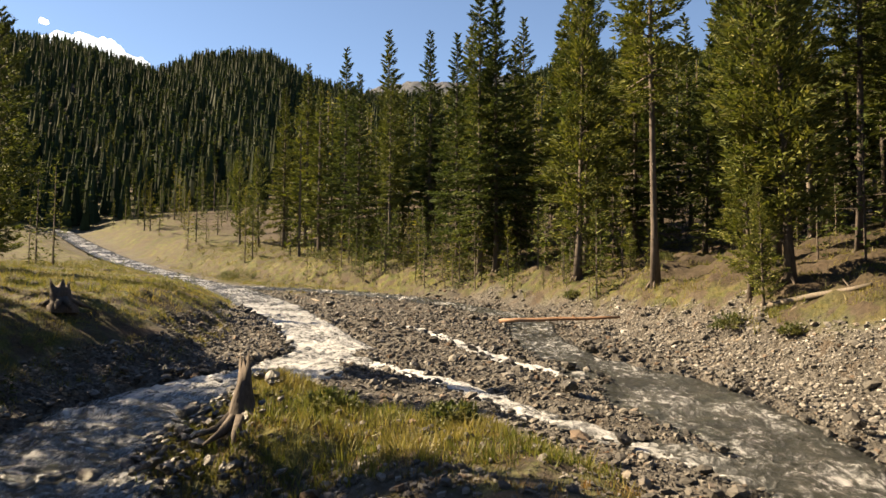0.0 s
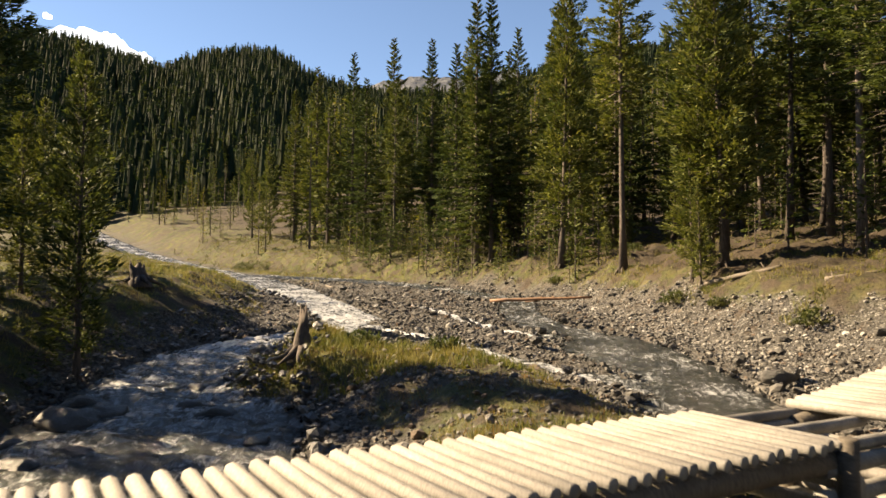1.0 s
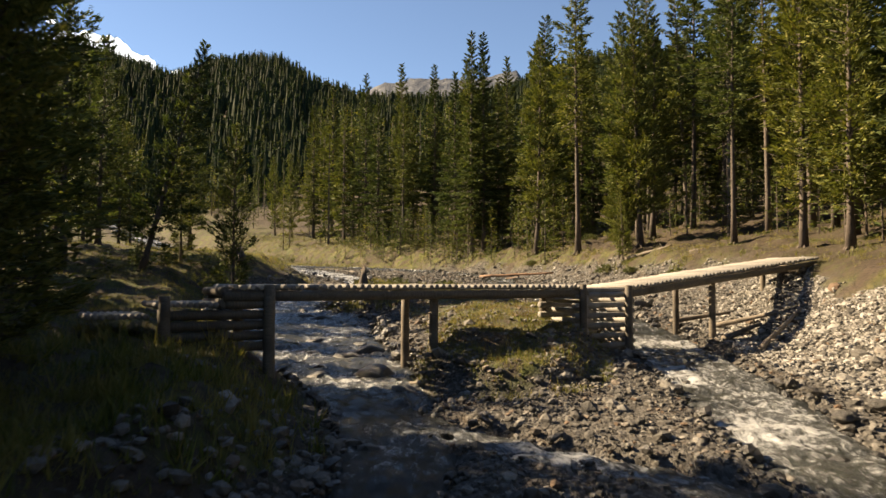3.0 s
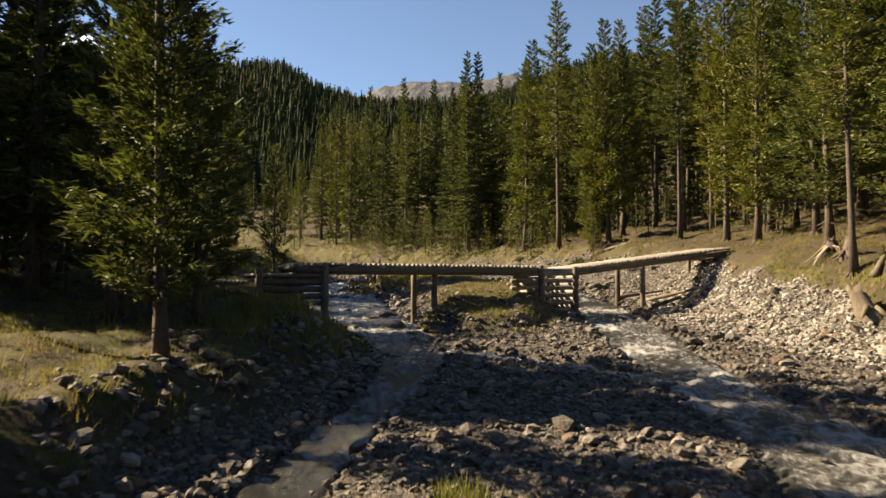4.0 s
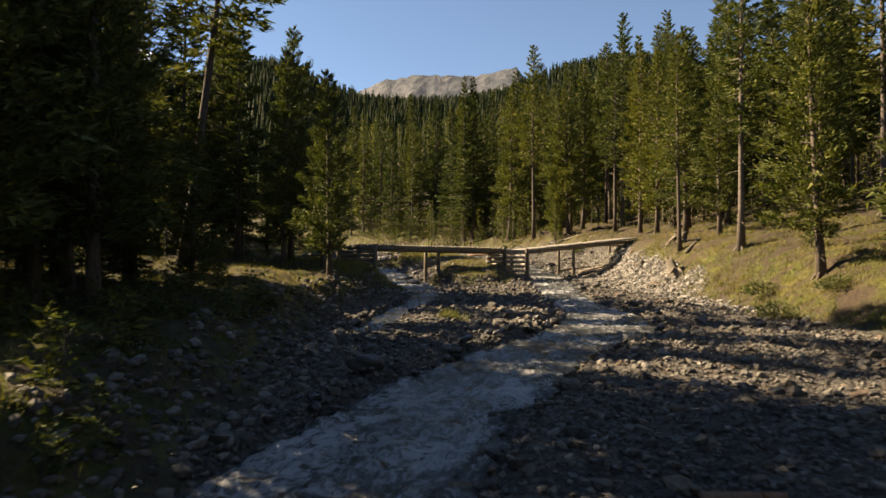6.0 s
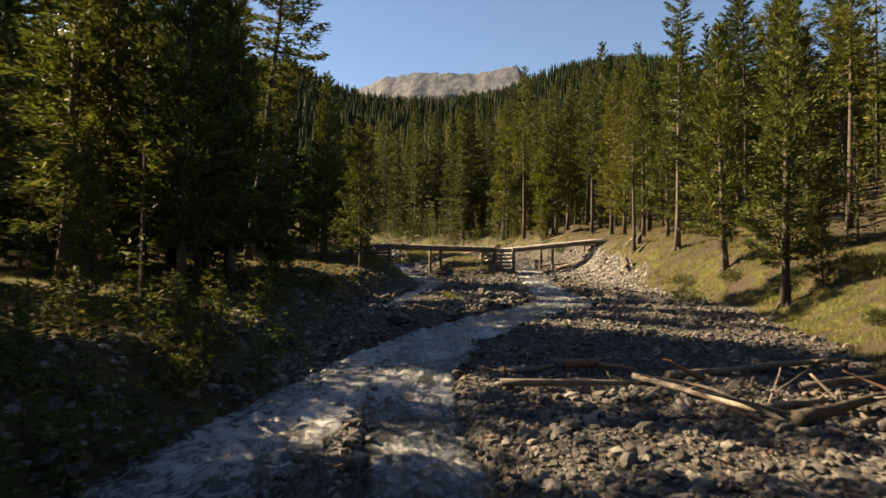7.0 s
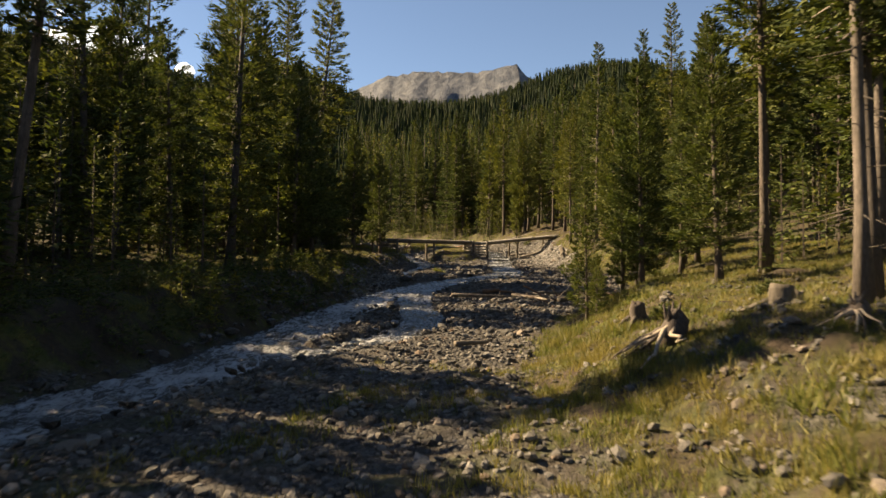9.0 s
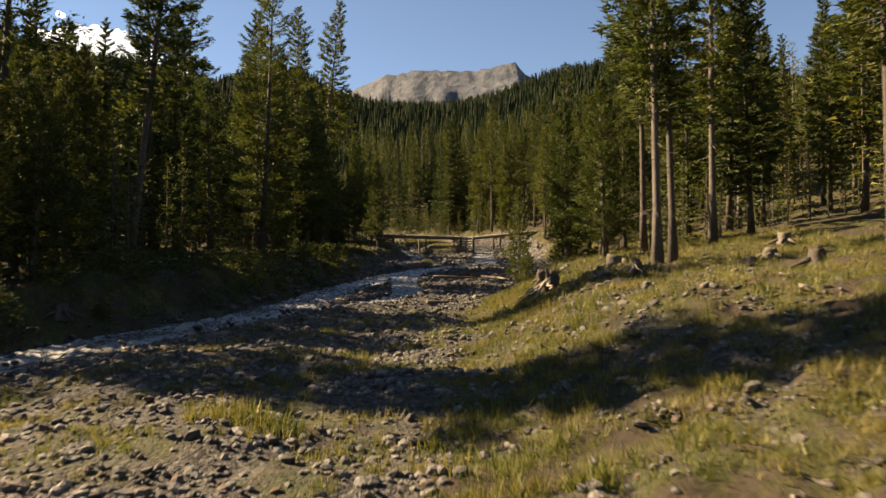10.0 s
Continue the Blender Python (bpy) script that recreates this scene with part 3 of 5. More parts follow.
def tree_meshes(seed, h, base, rmax, count, each, size, thick, rise=(-0.25, 0.8), power=0.8, ragged=0.5, bend=0.006, dead=10, mats=None, hang=0.0, tufted=0.0):
    r = np.random.RandomState(seed)
    line = trunk_line(r, h, bend)
    rad = thick * np.clip(1 - np.maximum(line[:, 2], 0) / h, 0.02, 1) ** 0.75
    rad[0] *= 1.5
    pieces = [tube(line, rad, 8, 0.10, seed)]
    v, f, limbs = sprays(r, h, base, rmax, count, each, size, rise, power, ragged, hang, tufted)
    shift = lambda z: np.array([np.interp(z, line[:, 2], line[:, 0]), np.interp(z, line[:, 2], line[:, 1]), 0])
    for z, out, rd, up in limbs:
        a = shift(z) + np.array([0, 0, z])
        b = a + out * rd * 0.85 + np.array([0, 0, rd * 0.85 * up])
        pieces.append(tube([a, b], [0.0017 * h + 0.008, 0.005], 3, caps=False))
    for i in range(dead):
        z = h * r.uniform(0.06, base + 0.12)
        az = r.uniform(0, 6.28)
        out = np.array([math.cos(az), math.sin(az), r.uniform(-0.5, 0.1)])
        a = shift(z) + np.array([0, 0, z])
        pieces.append(tube([a, a + out * r.uniform(0.4, 1.3)], [0.02, 0.004], 3, caps=False))
    for i in range(5):
        az = i * 1.256 + r.uniform(-0.3, 0.3)
        out = np.array([math.cos(az), math.sin(az), 0])
        pieces.append(tube([out * thick * 0.4 + np.array([0, 0, thick * 1.3]), out * thick * 1.5 + np.array([0, 0, 0.02]), out * thick * 2.6 - np.array([0, 0, 0.25])], [thick * 0.5, thick * 0.38, thick * 0.15], 4, 0.1, i, False))
    tv, tf = join(pieces)
    trunk = mesh_from("trunk", tv, tf, [mats[0]], True)
    v = v + np.stack([np.interp(v[:, 2], line[:, 2], line[:, 0]), np.interp(v[:, 2], line[:, 2], line[:, 1]), np.zeros(len(v))], 1)
    return trunk, mesh_from("crown", v, f, [mats[1]])


PINE, SPRUCE, GREY = (M_BARK, M_NEEDLE), (M_BARK, M_SPRUCE), (M_PALEBARK, M_NEEDLE)
# kind: nominal height, meshes
KINDS = {
    "spruce": [(20.0, tree_meshes(s, 20, 0.04 + 0.04 * s, 2.9, 165, 150, 0.36, 0.2, (-0.35, 0.7), 0.9, 0.5, mats=SPRUCE, hang=0.25)) for s in (1, 2)],
    "pine": [(15.0, tree_meshes(s, 15, 0.12, 2.3, 115, 135, 0.32, 0.17, (-0.05, 0.9), 0.75, 0.6, mats=PINE, tufted=0.6)) for s in (3, 4)],
    "tall": [(22.0, tree_meshes(s, 22, 0.3 + 0.08 * (s - 5), 2.3, 115, 105, 0.36, 0.19, (-0.25, 0.7), 0.62, 0.65, dead=30, mats=GREY if s == 5 else PINE, hang=0.1, tufted=0.4)) for s in (5, 6)],
    "young": [(7.0, tree_meshes(s, 7, 0.08, 1.25, 80, 105, 0.22, 0.08, (0.1, 1.1), 0.75, 0.5, dead=3, mats=PINE, tufted=0.7)) for s in (7, 8)],
    "close": [(12.0, tree_meshes(s, 12, 0.12, 2.0, 120, 205, 0.25, 0.16, (-0.05, 0.95), 0.72, 0.55, dead=14, mats=PINE, tufted=0.7)) for s in (9, 10)],
    "open": [(18.0, tree_meshes(s, 18, 0.10, 3.3, 85, 215, 0.32, 0.22, (-0.3, 0.6), 0.55, 0.7, dead=24, mats=PINE, hang=0.1, tufted=0.5)) for s in (14, 15)],
    "wood": [(18.0, tree_meshes(s, 18, 0.08 + 0.07 * (s - 11), 2.3, 110, 92, 0.46, 0.17, (-0.3, 0.7), 0.85, 0.55, dead=10, mats=SPRUCE, hang=0.15, tufted=0.2)) for s in (11, 12, 13)],
}
LABELS = {
    "spruce": ("spruce_tree", "tall narrow dark green spruce on the stream bank", "spruce"),
    "pine": ("pine_tree", "green mountain pine with a ragged sunlit crown", "pine"),
    "tall": ("pine_tree", "tall pine with a long bare lower trunk", "pine"),
    "young": ("young_pine", "small bushy young pine growing on the bank", "pine"),
    "close": ("pine_tree", "shaggy dark pine standing close to the stream", "pine"),
    "open": ("pine_tree", "broad old pine with long gappy branches", "pine"),
    "wood": ("forest_tree", "slender conifer standing in the dense forest", "conifer"),
}
MASTER = {}
tree_rand = random.Random(4)


def tree(kind, x, y, h, lean=0.0, toward=0.0, sink=0.05, pick=None):
    pick = tree_rand.randrange(len(KINDS[kind])) if pick is None else pick
    nominal, (trunk, crown) = KINDS[kind][pick]
    s = h / nominal
    turn = Matrix.Rotation(radians(toward), 4, "Z") @ Matrix.Rotation(radians(lean), 4, "Y") @ Matrix.Rotation(tree_rand.uniform(0, 6.28), 4, "Z")
    wide = s ** 0.85
    m = Matrix.Translation((x, y, float(land(x, y)) - sink)) @ turn @ Matrix.Diagonal((wide, wide, s, 1))
    key = (kind, pick)
    if key not in MASTER:
        name, label, cat = LABELS[kind]
        ob = thing(name, label, cat, cat + " trees along the stream")
        part("trunk", trunk, ob)
        part("crown", crown, ob)
        ob.matrix_basis = m
        MASTER[key] = ob
        return ob
    ob = copy_thing(MASTER[key], Matrix.Identity(4))
    ob.matrix_basis = m
    return ob


# first rows of trees: x, y, height; last three spruces unseen, added for shade
for x, y, h in [(-6, 83, 26), (-1.3, 80, 25), (3.3, 62.8, 26), (4.6, 62, 25.5), (8.4, 74, 24), (-12.5, 96, 27), (-19.5, 106, 27), (-16.5, 100, 23), (12, 62, 23), (-9.5, 84, 22), (1.5, 68, 22), (6.5, 64.5, 20), (-23, 108, 24), (14.5, 55, 22), (11.5, 54, 17), (-10.8, -25.5, 9), (-12.8, -28, 13), (-9.6, -33.4, 13), (-16.4, -76.5, 25), (-17.6, -89, 24), (-19.5, -95, 25)]:
    tree("spruce", x, y, h)
# the last two stand out of view, added to throw shade across the bar
for x, y, h in [(11.0, 38.0, 24), (14.7, 33.5, 20), (18.5, 32.5, 21), (19.0, 26.6, 23), (16.8, 20.5, 17), (20.2, 23.7, 19), (15.2, -4.3, 14), (16.9, -9.8, 21), (23.6, -4.0, 22), (24.6, -10.4, 23), (26, -15.7, 21), (23.2, -6.4, 19), (12.9, -59.9, 19), (10.7, -70.2, 20), (11.7, -68.9, 19), (14.5, -56.5, 20), (15.6, -62.5, 21), (9.7, 49.5, 23), (21.5, 34, 22), (-15.6, -75.2, 25), (-15.8, -77.8, 26)]:
    tree("tall", x, y, h, 1.0, x * 40)
# several left of the stream are added to shade meadow, water and bank
for x, y, h in [(8.9, 48.2, 21), (13.0, 30.0, 17), (13.6, 28.8, 16), (16.7, 36.8, 18), (18.0, 10.5, 15.5), (19.3, 6.4, 16), (17.6, 1.9, 15), (18.3, -2.8, 12), (17.4, 13.5, 16), (21, 15.5, 18), (-19.3, 15.6, 16), (-17.2, 28.3, 11), (-34.7, 49, 18), (-22, 20, 10.5), (-26, 14, 15), (-25, 24, 13), (-29, 19, 16), (-21, 9, 13), (-31, 28, 15), (-8.6, -8.6, 14), (-13.0, -6.9, 15), (12.4, 29.6, 9), (20.3, 1.0, 17), (22.8, 8.5, 19), (-15.5, -1, 9.5), (-19, 1, 11.5), (-18, -3.8, 11), (-14.8, 3.6, 8.5), (-22.5, 26.2, 14)]:
    tree("pine", x, y, h, 1.2, y * 30)
for x, y, h in [(-4.9, -17.7, 9.5), (-8.1, -12.7, 11.5), (-9.1, -36.8, 14), (-14, -24, 16), (-15, -31, 17), (11.8, -46.0, 9.5), (10.4, -48.6, 9), (10.4, -62.2, 9), (16.2, -28, 16), (17.2, -18, 15), (9.7, -55.0, 10), (-15.5, -62, 11), (-19, -70, 12), (-16, -48, 17), (-6.2, -11.9, 8.5), (-8.6, -32.5, 14), (-10.3, -30.4, 15), (-8.0, -27.0, 6), (-12.4, -35.5, 16), (-13.5, -20, 14), (13.2, -49.5, 9), (12.2, -52.5, 7), (15.5, -45, 12), (17.0, -38, 13)]:
    tree("close", x, y, h, 1.5, y * 50)
tree("pine", -14.2, 13.0, 11.5, 14.0, 8)
for x, y, h, lean, way in [(-12.5, -15.2, 28, 6, 0), (-11.9, -65, 21, 6, 0), (-13.4, -20.5, 26, 2, 90), (-15.4, -32.2, 22, 2, 40)]:
    tree("tall", x, y, h, lean, way, pick=1)
for x, y, h, way in [(-10.0, -48.4, 19, 20), (-13.6, -36.0, 20, 80), (-15.8, -41.3, 15, 160), (-17.0, -49.5, 20, 230), (-19, -63.5, 21, 10), (-11.0, -24.6, 16, 120), (-18.5, -40, 21, 60)]:
    tree("open", x, y, h, 2.0, way)
# short trees added to lay a band of shade on the near bar
for x, y, h in [(-12.8, -71.2, 8.5), (-13.4, -73.2, 7.5), (-12.6, -69.4, 8), (-14.2, -70, 9)]:
    tree("close", x, y, h, 1.5, y * 50)
for x, y, h in [(-10.3, 14.6, 9.2), (-27.4, 111, 15), (-31.6, 116, 15), (-9.6, -42.6, 4.8), (21, -21, 5), (6.6, -60.7, 2.4), (17.5, -29, 4.2), (-14.5, 19, 7), (12.2, 28.0, 5), (18.5, -14.5, 3), (13.5, 47, 4), (11.5, 45, 3), (24, -72, 3), (19.5, -70.5, 2.2), (-12.5, -28, 5), (-7.9, -24.5, 2.0), (6.5, -59.5, 5.5)]:
    tree("young", x, y, h, 1.5, y * 70)

# woods behind the first rows
wood_rand = np.random.RandomState(17)
taken = [(ob.matrix_basis.translation.x, ob.matrix_basis.translation.y) for ob in scene.objects if ob.type == "EMPTY"]


# sunlit clearings: x, y, radius
CLEARINGS = [(0, -86, 1.8), (-2, -84, 1.5), (2, -85.5, 1.5), (1, -88, 1.5), (-10, -44, 1.5), (-11.7, -37.5, 1.5), (-8.6, -44.8, 1.5), (-3.8, -47.1, 1.5), (-1.5, -46.5, 1.5), (-0.2, -48.9, 1.5), (-7, -78, 2.2), (-1.2, -85.7, 1.4), (-0.7, -77.5, 1.8), (2, -60.5, 2.5), (5.5, -62, 2), (8, -74, 2), (8, -66, 2), (11, -67, 2), (5.5, -69, 2.2), (7.5, -71, 2), (3, -66, 1.8), (4, -87, 2), (6.2, -89, 1.5), (16.4, -66.5, 2), (-1.4, -47, 2), (-3.9, -46.3, 1.5), (5.3, -46.7, 2), (19, -22, 2.5), (15, -10.5, 3), (9, 12, 3), (1.5, 2.0, 1.5), (0.6, -22, 1.6), (4.5, -30, 2), (-7, 14, 2), (-12.7, 26, 4), (-0.7, 10, 3), (13.7, -3, 3), (0.9, -63.1, 1.5), (2, -66, 1.5), (6.2, -57.8, 2), (-0.9, -74.8, 1.5), (1.2, -78.3, 1.5), (-0.5, -85.5, 1.5), (6.2, -55, 1.5), (16.8, -68.2, 2), (-7.8, -18.2, 1.5), (1.6, -18.7, 1.5), (-1.8, -18.5, 1.5), (-0.3, -24.8, 1.5), (2.8, -23.2, 1.5), (-12.7, 17.5, 2), (-3.5, 0.9, 2), (-11.4, 34.7, 2.5), (-10.4, 52.3, 2.5), (0.7, -6.2, 1.5), (-5.5, 33, 2), (11.3, -34.5, 1.5), (3, -40.6, 1.5)]
SLOPE = SUN_DIR.z / math.hypot(SUN_DIR.x, SUN_DIR.y)
TO_SUN = Vector((SUN_DIR.x, SUN_DIR.y)).normalized()


def shades(x, y, h):
    """Would a tree of this height here keep the sun off a clearing?"""
    base = float(land(x, y))
    for cx, cy, r in CLEARINGS:
        dx, dy = x - cx, y - cy
        d = dx * TO_SUN.x + dy * TO_SUN.y
        if d < -r:
            continue
        up = SLOPE * d + float(BASE(cy)) - base
        if up < h and abs(dx * TO_SUN.y - dy * TO_SUN.x) < r + 0.17 * h * (1 - max(up, 0) / h):
            return True
    return False


def wood(count, y0, y1, side, d0, d1, apart, kinds, hmin, hmax):
    done = tries = 0
    while done < count and tries < count * 40:
        tries += 1
        y = wood_rand.uniform(y0, y1)
        d = d0 + (d1 - d0) * wood_rand.uniform(0, 1) ** 1.2
        x = float(RIGHT(y)) + d if side > 0 else float(LEFT(y)) - d
        if any((x - a) ** 2 + (y - b) ** 2 < apart * apart for a, b in taken):
            continue
        h = wood_rand.uniform(hmin, hmax)
        if shades(x, y, h):
            continue
        taken.append((x, y))
        tree(kinds[wood_rand.randint(len(kinds))], x, y, h, wood_rand.uniform(0, 2.5), wood_rand.uniform(0, 360))
        done += 1


wood(64, 18, 88, 1, 6.5, 34, 2.5, ["wood", "wood", "tall"], 15, 23)
wood(58, -50, 22, 1, 9, 36, 2.7, ["wood", "wood", "tall"], 14, 22)
wood(40, -112, -50, 1, 11, 36, 3.0, ["wood", "tall", "wood"], 13, 21)
wood(66, -64, 4, -1, 8.5, 32, 2.4, ["wood", "wood", "pine"], 13, 21)
# these two woods lie partly out of view, added to shade bar and meadow
wood(44, -128, -60, -1, 3.0, 24, 2.5, ["wood", "pine", "wood"], 17, 25)
wood(16, -2, 26, -1, 13, 32, 3.5, ["wood", "pine"], 12, 17)
wood(20, 4, 62, -1, 16, 40, 4.0, ["wood", "pine", "young"], 10, 17)


def forest_stuff(name, seed, places, heights, count, each, size, rmax, label, mat, stem=0.011):
    """Uncountable far trees, joined."""
    r = np.random.RandomState(seed)
    temps = []
    for k in range(7):
        v, f, limbs = sprays(r, 1.0, 0.06, rmax, count, each, size, (-0.3, 0.7), 0.85, 0.5, 0.1, 0.2)
        if not stem:
            cv, cf = tube([(0, 0, 0.02), (0, 0, 0.45), (0, 0, 0.93)], [rmax * 0.72, rmax * 0.42, 0.012], 6, 0.3, k, False)
            v, f = join([(v, f), (cv, cf)])
        if stem:
            tv, tf = tube([(0, 0, -0.03), (0, 0, 0.9)], [stem, 0.003], 4, caps=False)
            temps.append((np.concatenate([v, tv]), np.concatenate([f, tf + len(v)]), np.concatenate([np.zeros(len(f)), np.ones(len(tf))])))
        else:
            temps.append((v, f, np.zeros(len(f))))
    vs, fs, ms, ts, k = [], [], [], [], 0
    zs = land(places[:, 0], places[:, 1])
    for i, (x, y) in enumerate(places):
        v, f, mi = temps[r.randint(7)]
        a, h = r.uniform(0, 6.28), heights[i]
        c, s = math.cos(a) * h, math.sin(a) * h
        w = np.stack([v[:, 0] * c - v[:, 1] * s + x, v[:, 0] * s + v[:, 1] * c + y, v[:, 2] * h + zs[i]], 1)
        vs.append(w)
        fs.append(f + k)
        ms.append(mi)
        ts.append(np.full(len(v), r.uniform(0, 1)))
        k += len(v)
    me = mesh_from(name, np.concatenate(vs), np.concatenate(fs), [mat, M_BARK], index=np.concatenate(ms))
    me.attributes.new("tint", "FLOAT", "POINT").data.foreach_set("value", np.concatenate(ts).astype(np.float32))
    tagged(new(name, me), label, "forest", kind="stuff")


def scatter(seed, count, x0, x1, y0, y1, keep):
    r = np.random.RandomState(seed)
    found, have = [], 0
    for k in range(14):
        p = np.stack([r.uniform(x0, x1, count), r.uniform(y0, y1, count)], 1)
        p = p[keep(p[:, 0], p[:, 1])]
        found.append(p)
        have += len(p)
        if have >= count:
            break
    return np.concatenate(found)[:count]


def near_woods(x, y):
    d = np.where(x > RIGHT(y), x - RIGHT(y), LEFT(y) - x)
    out = (d > 22) & ((x > 0) | (y < 2) | (d > 40)) | ((y > 95) & (x > RIGHT(y)) & (d > 4)) | ((y > 62) & (x < LEFT(y)) & (d > 14 + np.clip(y - 90, 0, 30)))
    return out & (np.abs(x) < 150)


p = scatter(31, 1250, -120, 100, -135, 240, near_woods)
p = np.array([q for q in p if q[0] > -10 or q[0] < -75 or not shades(q[0], q[1], 20)])
forest_stuff("forest", 32, p, np.random.RandomState(33).uniform(10, 24, len(p)) * np.where((p[:, 0] < -0.19 * (p[:, 1] + 3)) & (p[:, 1] > 60) & (p[:, 1] < 260), 0.5, 1.0), 44, 15, 0.05, 0.125, "dense conifer forest rising behind the stream banks", M_SPRUCE)
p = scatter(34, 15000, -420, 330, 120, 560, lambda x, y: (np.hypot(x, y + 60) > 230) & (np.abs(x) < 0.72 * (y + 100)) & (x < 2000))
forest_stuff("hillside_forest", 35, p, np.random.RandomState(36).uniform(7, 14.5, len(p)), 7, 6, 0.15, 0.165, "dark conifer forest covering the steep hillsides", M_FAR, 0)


p = scatter(37, 850, -36, 46, -62, 100, lambda x, y: ((x - RIGHT(y) > 7.5) | (LEFT(y) - x > np.interp(y, [-44, -38], [6, 15])) & (y < -2)))
p = np.concatenate([p, scatter(42, 150, -25, 12, 42, 84, lambda x, y: (x - RIGHT(y) > 1.2) & (x - RIGHT(y) < 9)), scatter(40, 120, -40, -8, -125, -60, lambda x, y: LEFT(y) - x > 3)])
forest_stuff("undergrowth", 38, p, np.random.RandomState(39).uniform(1.5, 6.5, len(p)), 26, 11, 0.085, 0.19, "dark undergrowth of small conifers on the forest floor", M_SPRUCE)

# most of these are added to darken the left bank like deep shade
p = scatter(43, 520, -26, 0, -100, -40, lambda x, y: (LEFT(y) - x > 0.3) & (LEFT(y) - x < 4.5))
p = np.concatenate([p, scatter(46, 80, -14, 0, -38, -22, lambda x, y: (LEFT(y) - x > 1.4) & (LEFT(y) - x < 7)), scatter(48, 46, -17, -9.6, 12.5, 20.5, lambda x, y: LEFT(y) - x > 0.6), scatter(47, 90, -48, -8, 68, 120, lambda x, y: (cover(x, y)[0] < 0.3) & (nearest(x, y, ALL_STREAM)[0] > 3))])
forest_stuff("bank_bushes", 44, p, np.random.RandomState(45).uniform(0.4, 1.3, len(p)), 18, 14, 0.2, 0.55, "low bushes and herbs thickened to darken the shaded bank", M_SPRUCE)

# extra young trees that keep sky light out of the left woods
p = scatter(151, 420, -44, -6, -128, 2, lambda x, y: (LEFT(y) - x > np.interp(y, [-128, -64, -60, 0], [2.5, 2.5, 5, 7])) & (LEFT(y) - x < 26))
h = np.random.RandomState(152).uniform(4.5, 9.5, len(p))
keep = np.array([not shades(a[0], a[1], b) for a, b in zip(p, h)])
forest_stuff("thicket", 153, p[keep], h[keep], 46, 16, 0.055, 0.17, "thicket of young conifers added to darken the woods behind the bank", M_SPRUCE)


# ---- far mountain and cloud ----
def mountain():
    u = np.linspace(-700, 1500, 120)
    v = np.linspace(0, 1, 40)
    U, V = np.meshgrid(u, v, indexing="ij")
    crest = np.interp(U, [-700, -460, -329, -225, -84, 35, 120, 186, 262, 300, 420, 700, 1100, 1500], [700, 860, 912, 960, 982, 974, 978, 993, 1010, 955, 930, 960, 985, 940])
    crest = crest + 4 * waves(U, 0 * U, 38, 41) + 4 * waves(U, 0 * U, 120, 42)
    zz = (crest - 205) * V ** 0.8 + 26 * waves(U, V * 500, 120, 43) * (1 - V) + 20 * waves(U, V * 160, 60, 44) * (1 - V) * V * 2
    yy = 1900 + 750 * V + 25 * waves(U, V * 300, 90, 45) * (1 - V)
    me = mesh_from("mountain", np.stack([U, yy, zz], -1).reshape(-1, 3), grid_faces(len(u), len(v)), [M_MOUNTAIN], True)
    tagged(new("mountain", me), "bare grey rocky mountain ridge above the forest", "mountain", kind="structure")


mountain()


def cloud():
    r = np.random.RandomState(3)
    bm = bmesh.new()
    puffs = [(0, 0, 62), (70, 4, 70), (135, -6, 62), (-60, -8, 45), (-115, -2, 30), (195, -22, 44), (240, -30, 28), (40, -35, 60), (110, -40, 60), (170, -48, 45), (-30, -40, 50), (345, -62, 24), (372, -66, 18), (-70, 92, 6), (-60, 94, 8)]
    for px, pz, s in puffs:
        bmesh.ops.create_icosphere(bm, subdivisions=4, radius=s, matrix=Matrix.Translation((px, r.uniform(-30, 30), pz)))
    for v in bm.verts:
        n = noise.fractal(v.co * 0.022, 0.9, 2.0, 5)
        v.co += v.normal * (n * 13 + noise.fractal(v.co * 0.07, 0.8, 2.0, 4) * 4)
    me = bpy.data.meshes.new("cloud")
    bm.to_mesh(me)
    bm.free()
    me.materials.append(M_CLOUD)
    for pl in me.polygons:
        pl.use_smooth = True
    ob = new("cloud", me)
    ob.matrix_basis = Matrix.Translation((-1400, 2700, 898)) @ Matrix.Rotation(0.45, 4, "Z") @ Matrix.Diagonal((1.08, 1.08, 1.0, 1))
    tagged(ob, "bright white cumulus cloud over the ridge", "cloud", kind="structure")


cloud()

# ---- footbridge ----
bridge = thing("footbridge", "long weathered log footbridge of round poles on posts", "bridge")
pole_rand = random.Random(8)


def bar_mesh(name, length, r0, r1, mat, sides=8, wobble=0.06, seed=0, rings=4):
    """A round log along x from 0 to length."""
    t = np.linspace(0, 1, rings)
    pts = np.stack([t * length, 0 * t, 0 * t], 1)
    rad = r0 + (r1 - r0) * t
    pts = np.concatenate([pts[:1], pts, pts[-1:]])
    pts[0, 0] -= 0.012
    pts[-1, 0] += 0.012
    rad = np.concatenate([[rad[0] * 0.82], rad, [rad[-1] * 0.82]])
    v, f = tube(pts, rad, sides, wobble, seed)
    return mesh_from(name, v, f, [mat], True)


def along(a, b):
    """Pose whose x axis runs from a to b."""
    a, b = Vector(a), Vector(b)
    x = (b - a).normalized()
    y = Vector((0, 0, 1)).cross(x)
    y = y.normalized() if y.length > 1e-6 else Vector((0, 1, 0))
    z = x.cross(y)
    m = Matrix((x, y, z)).transposed().to_4x4()
    return Matrix.Translation(a) @ m


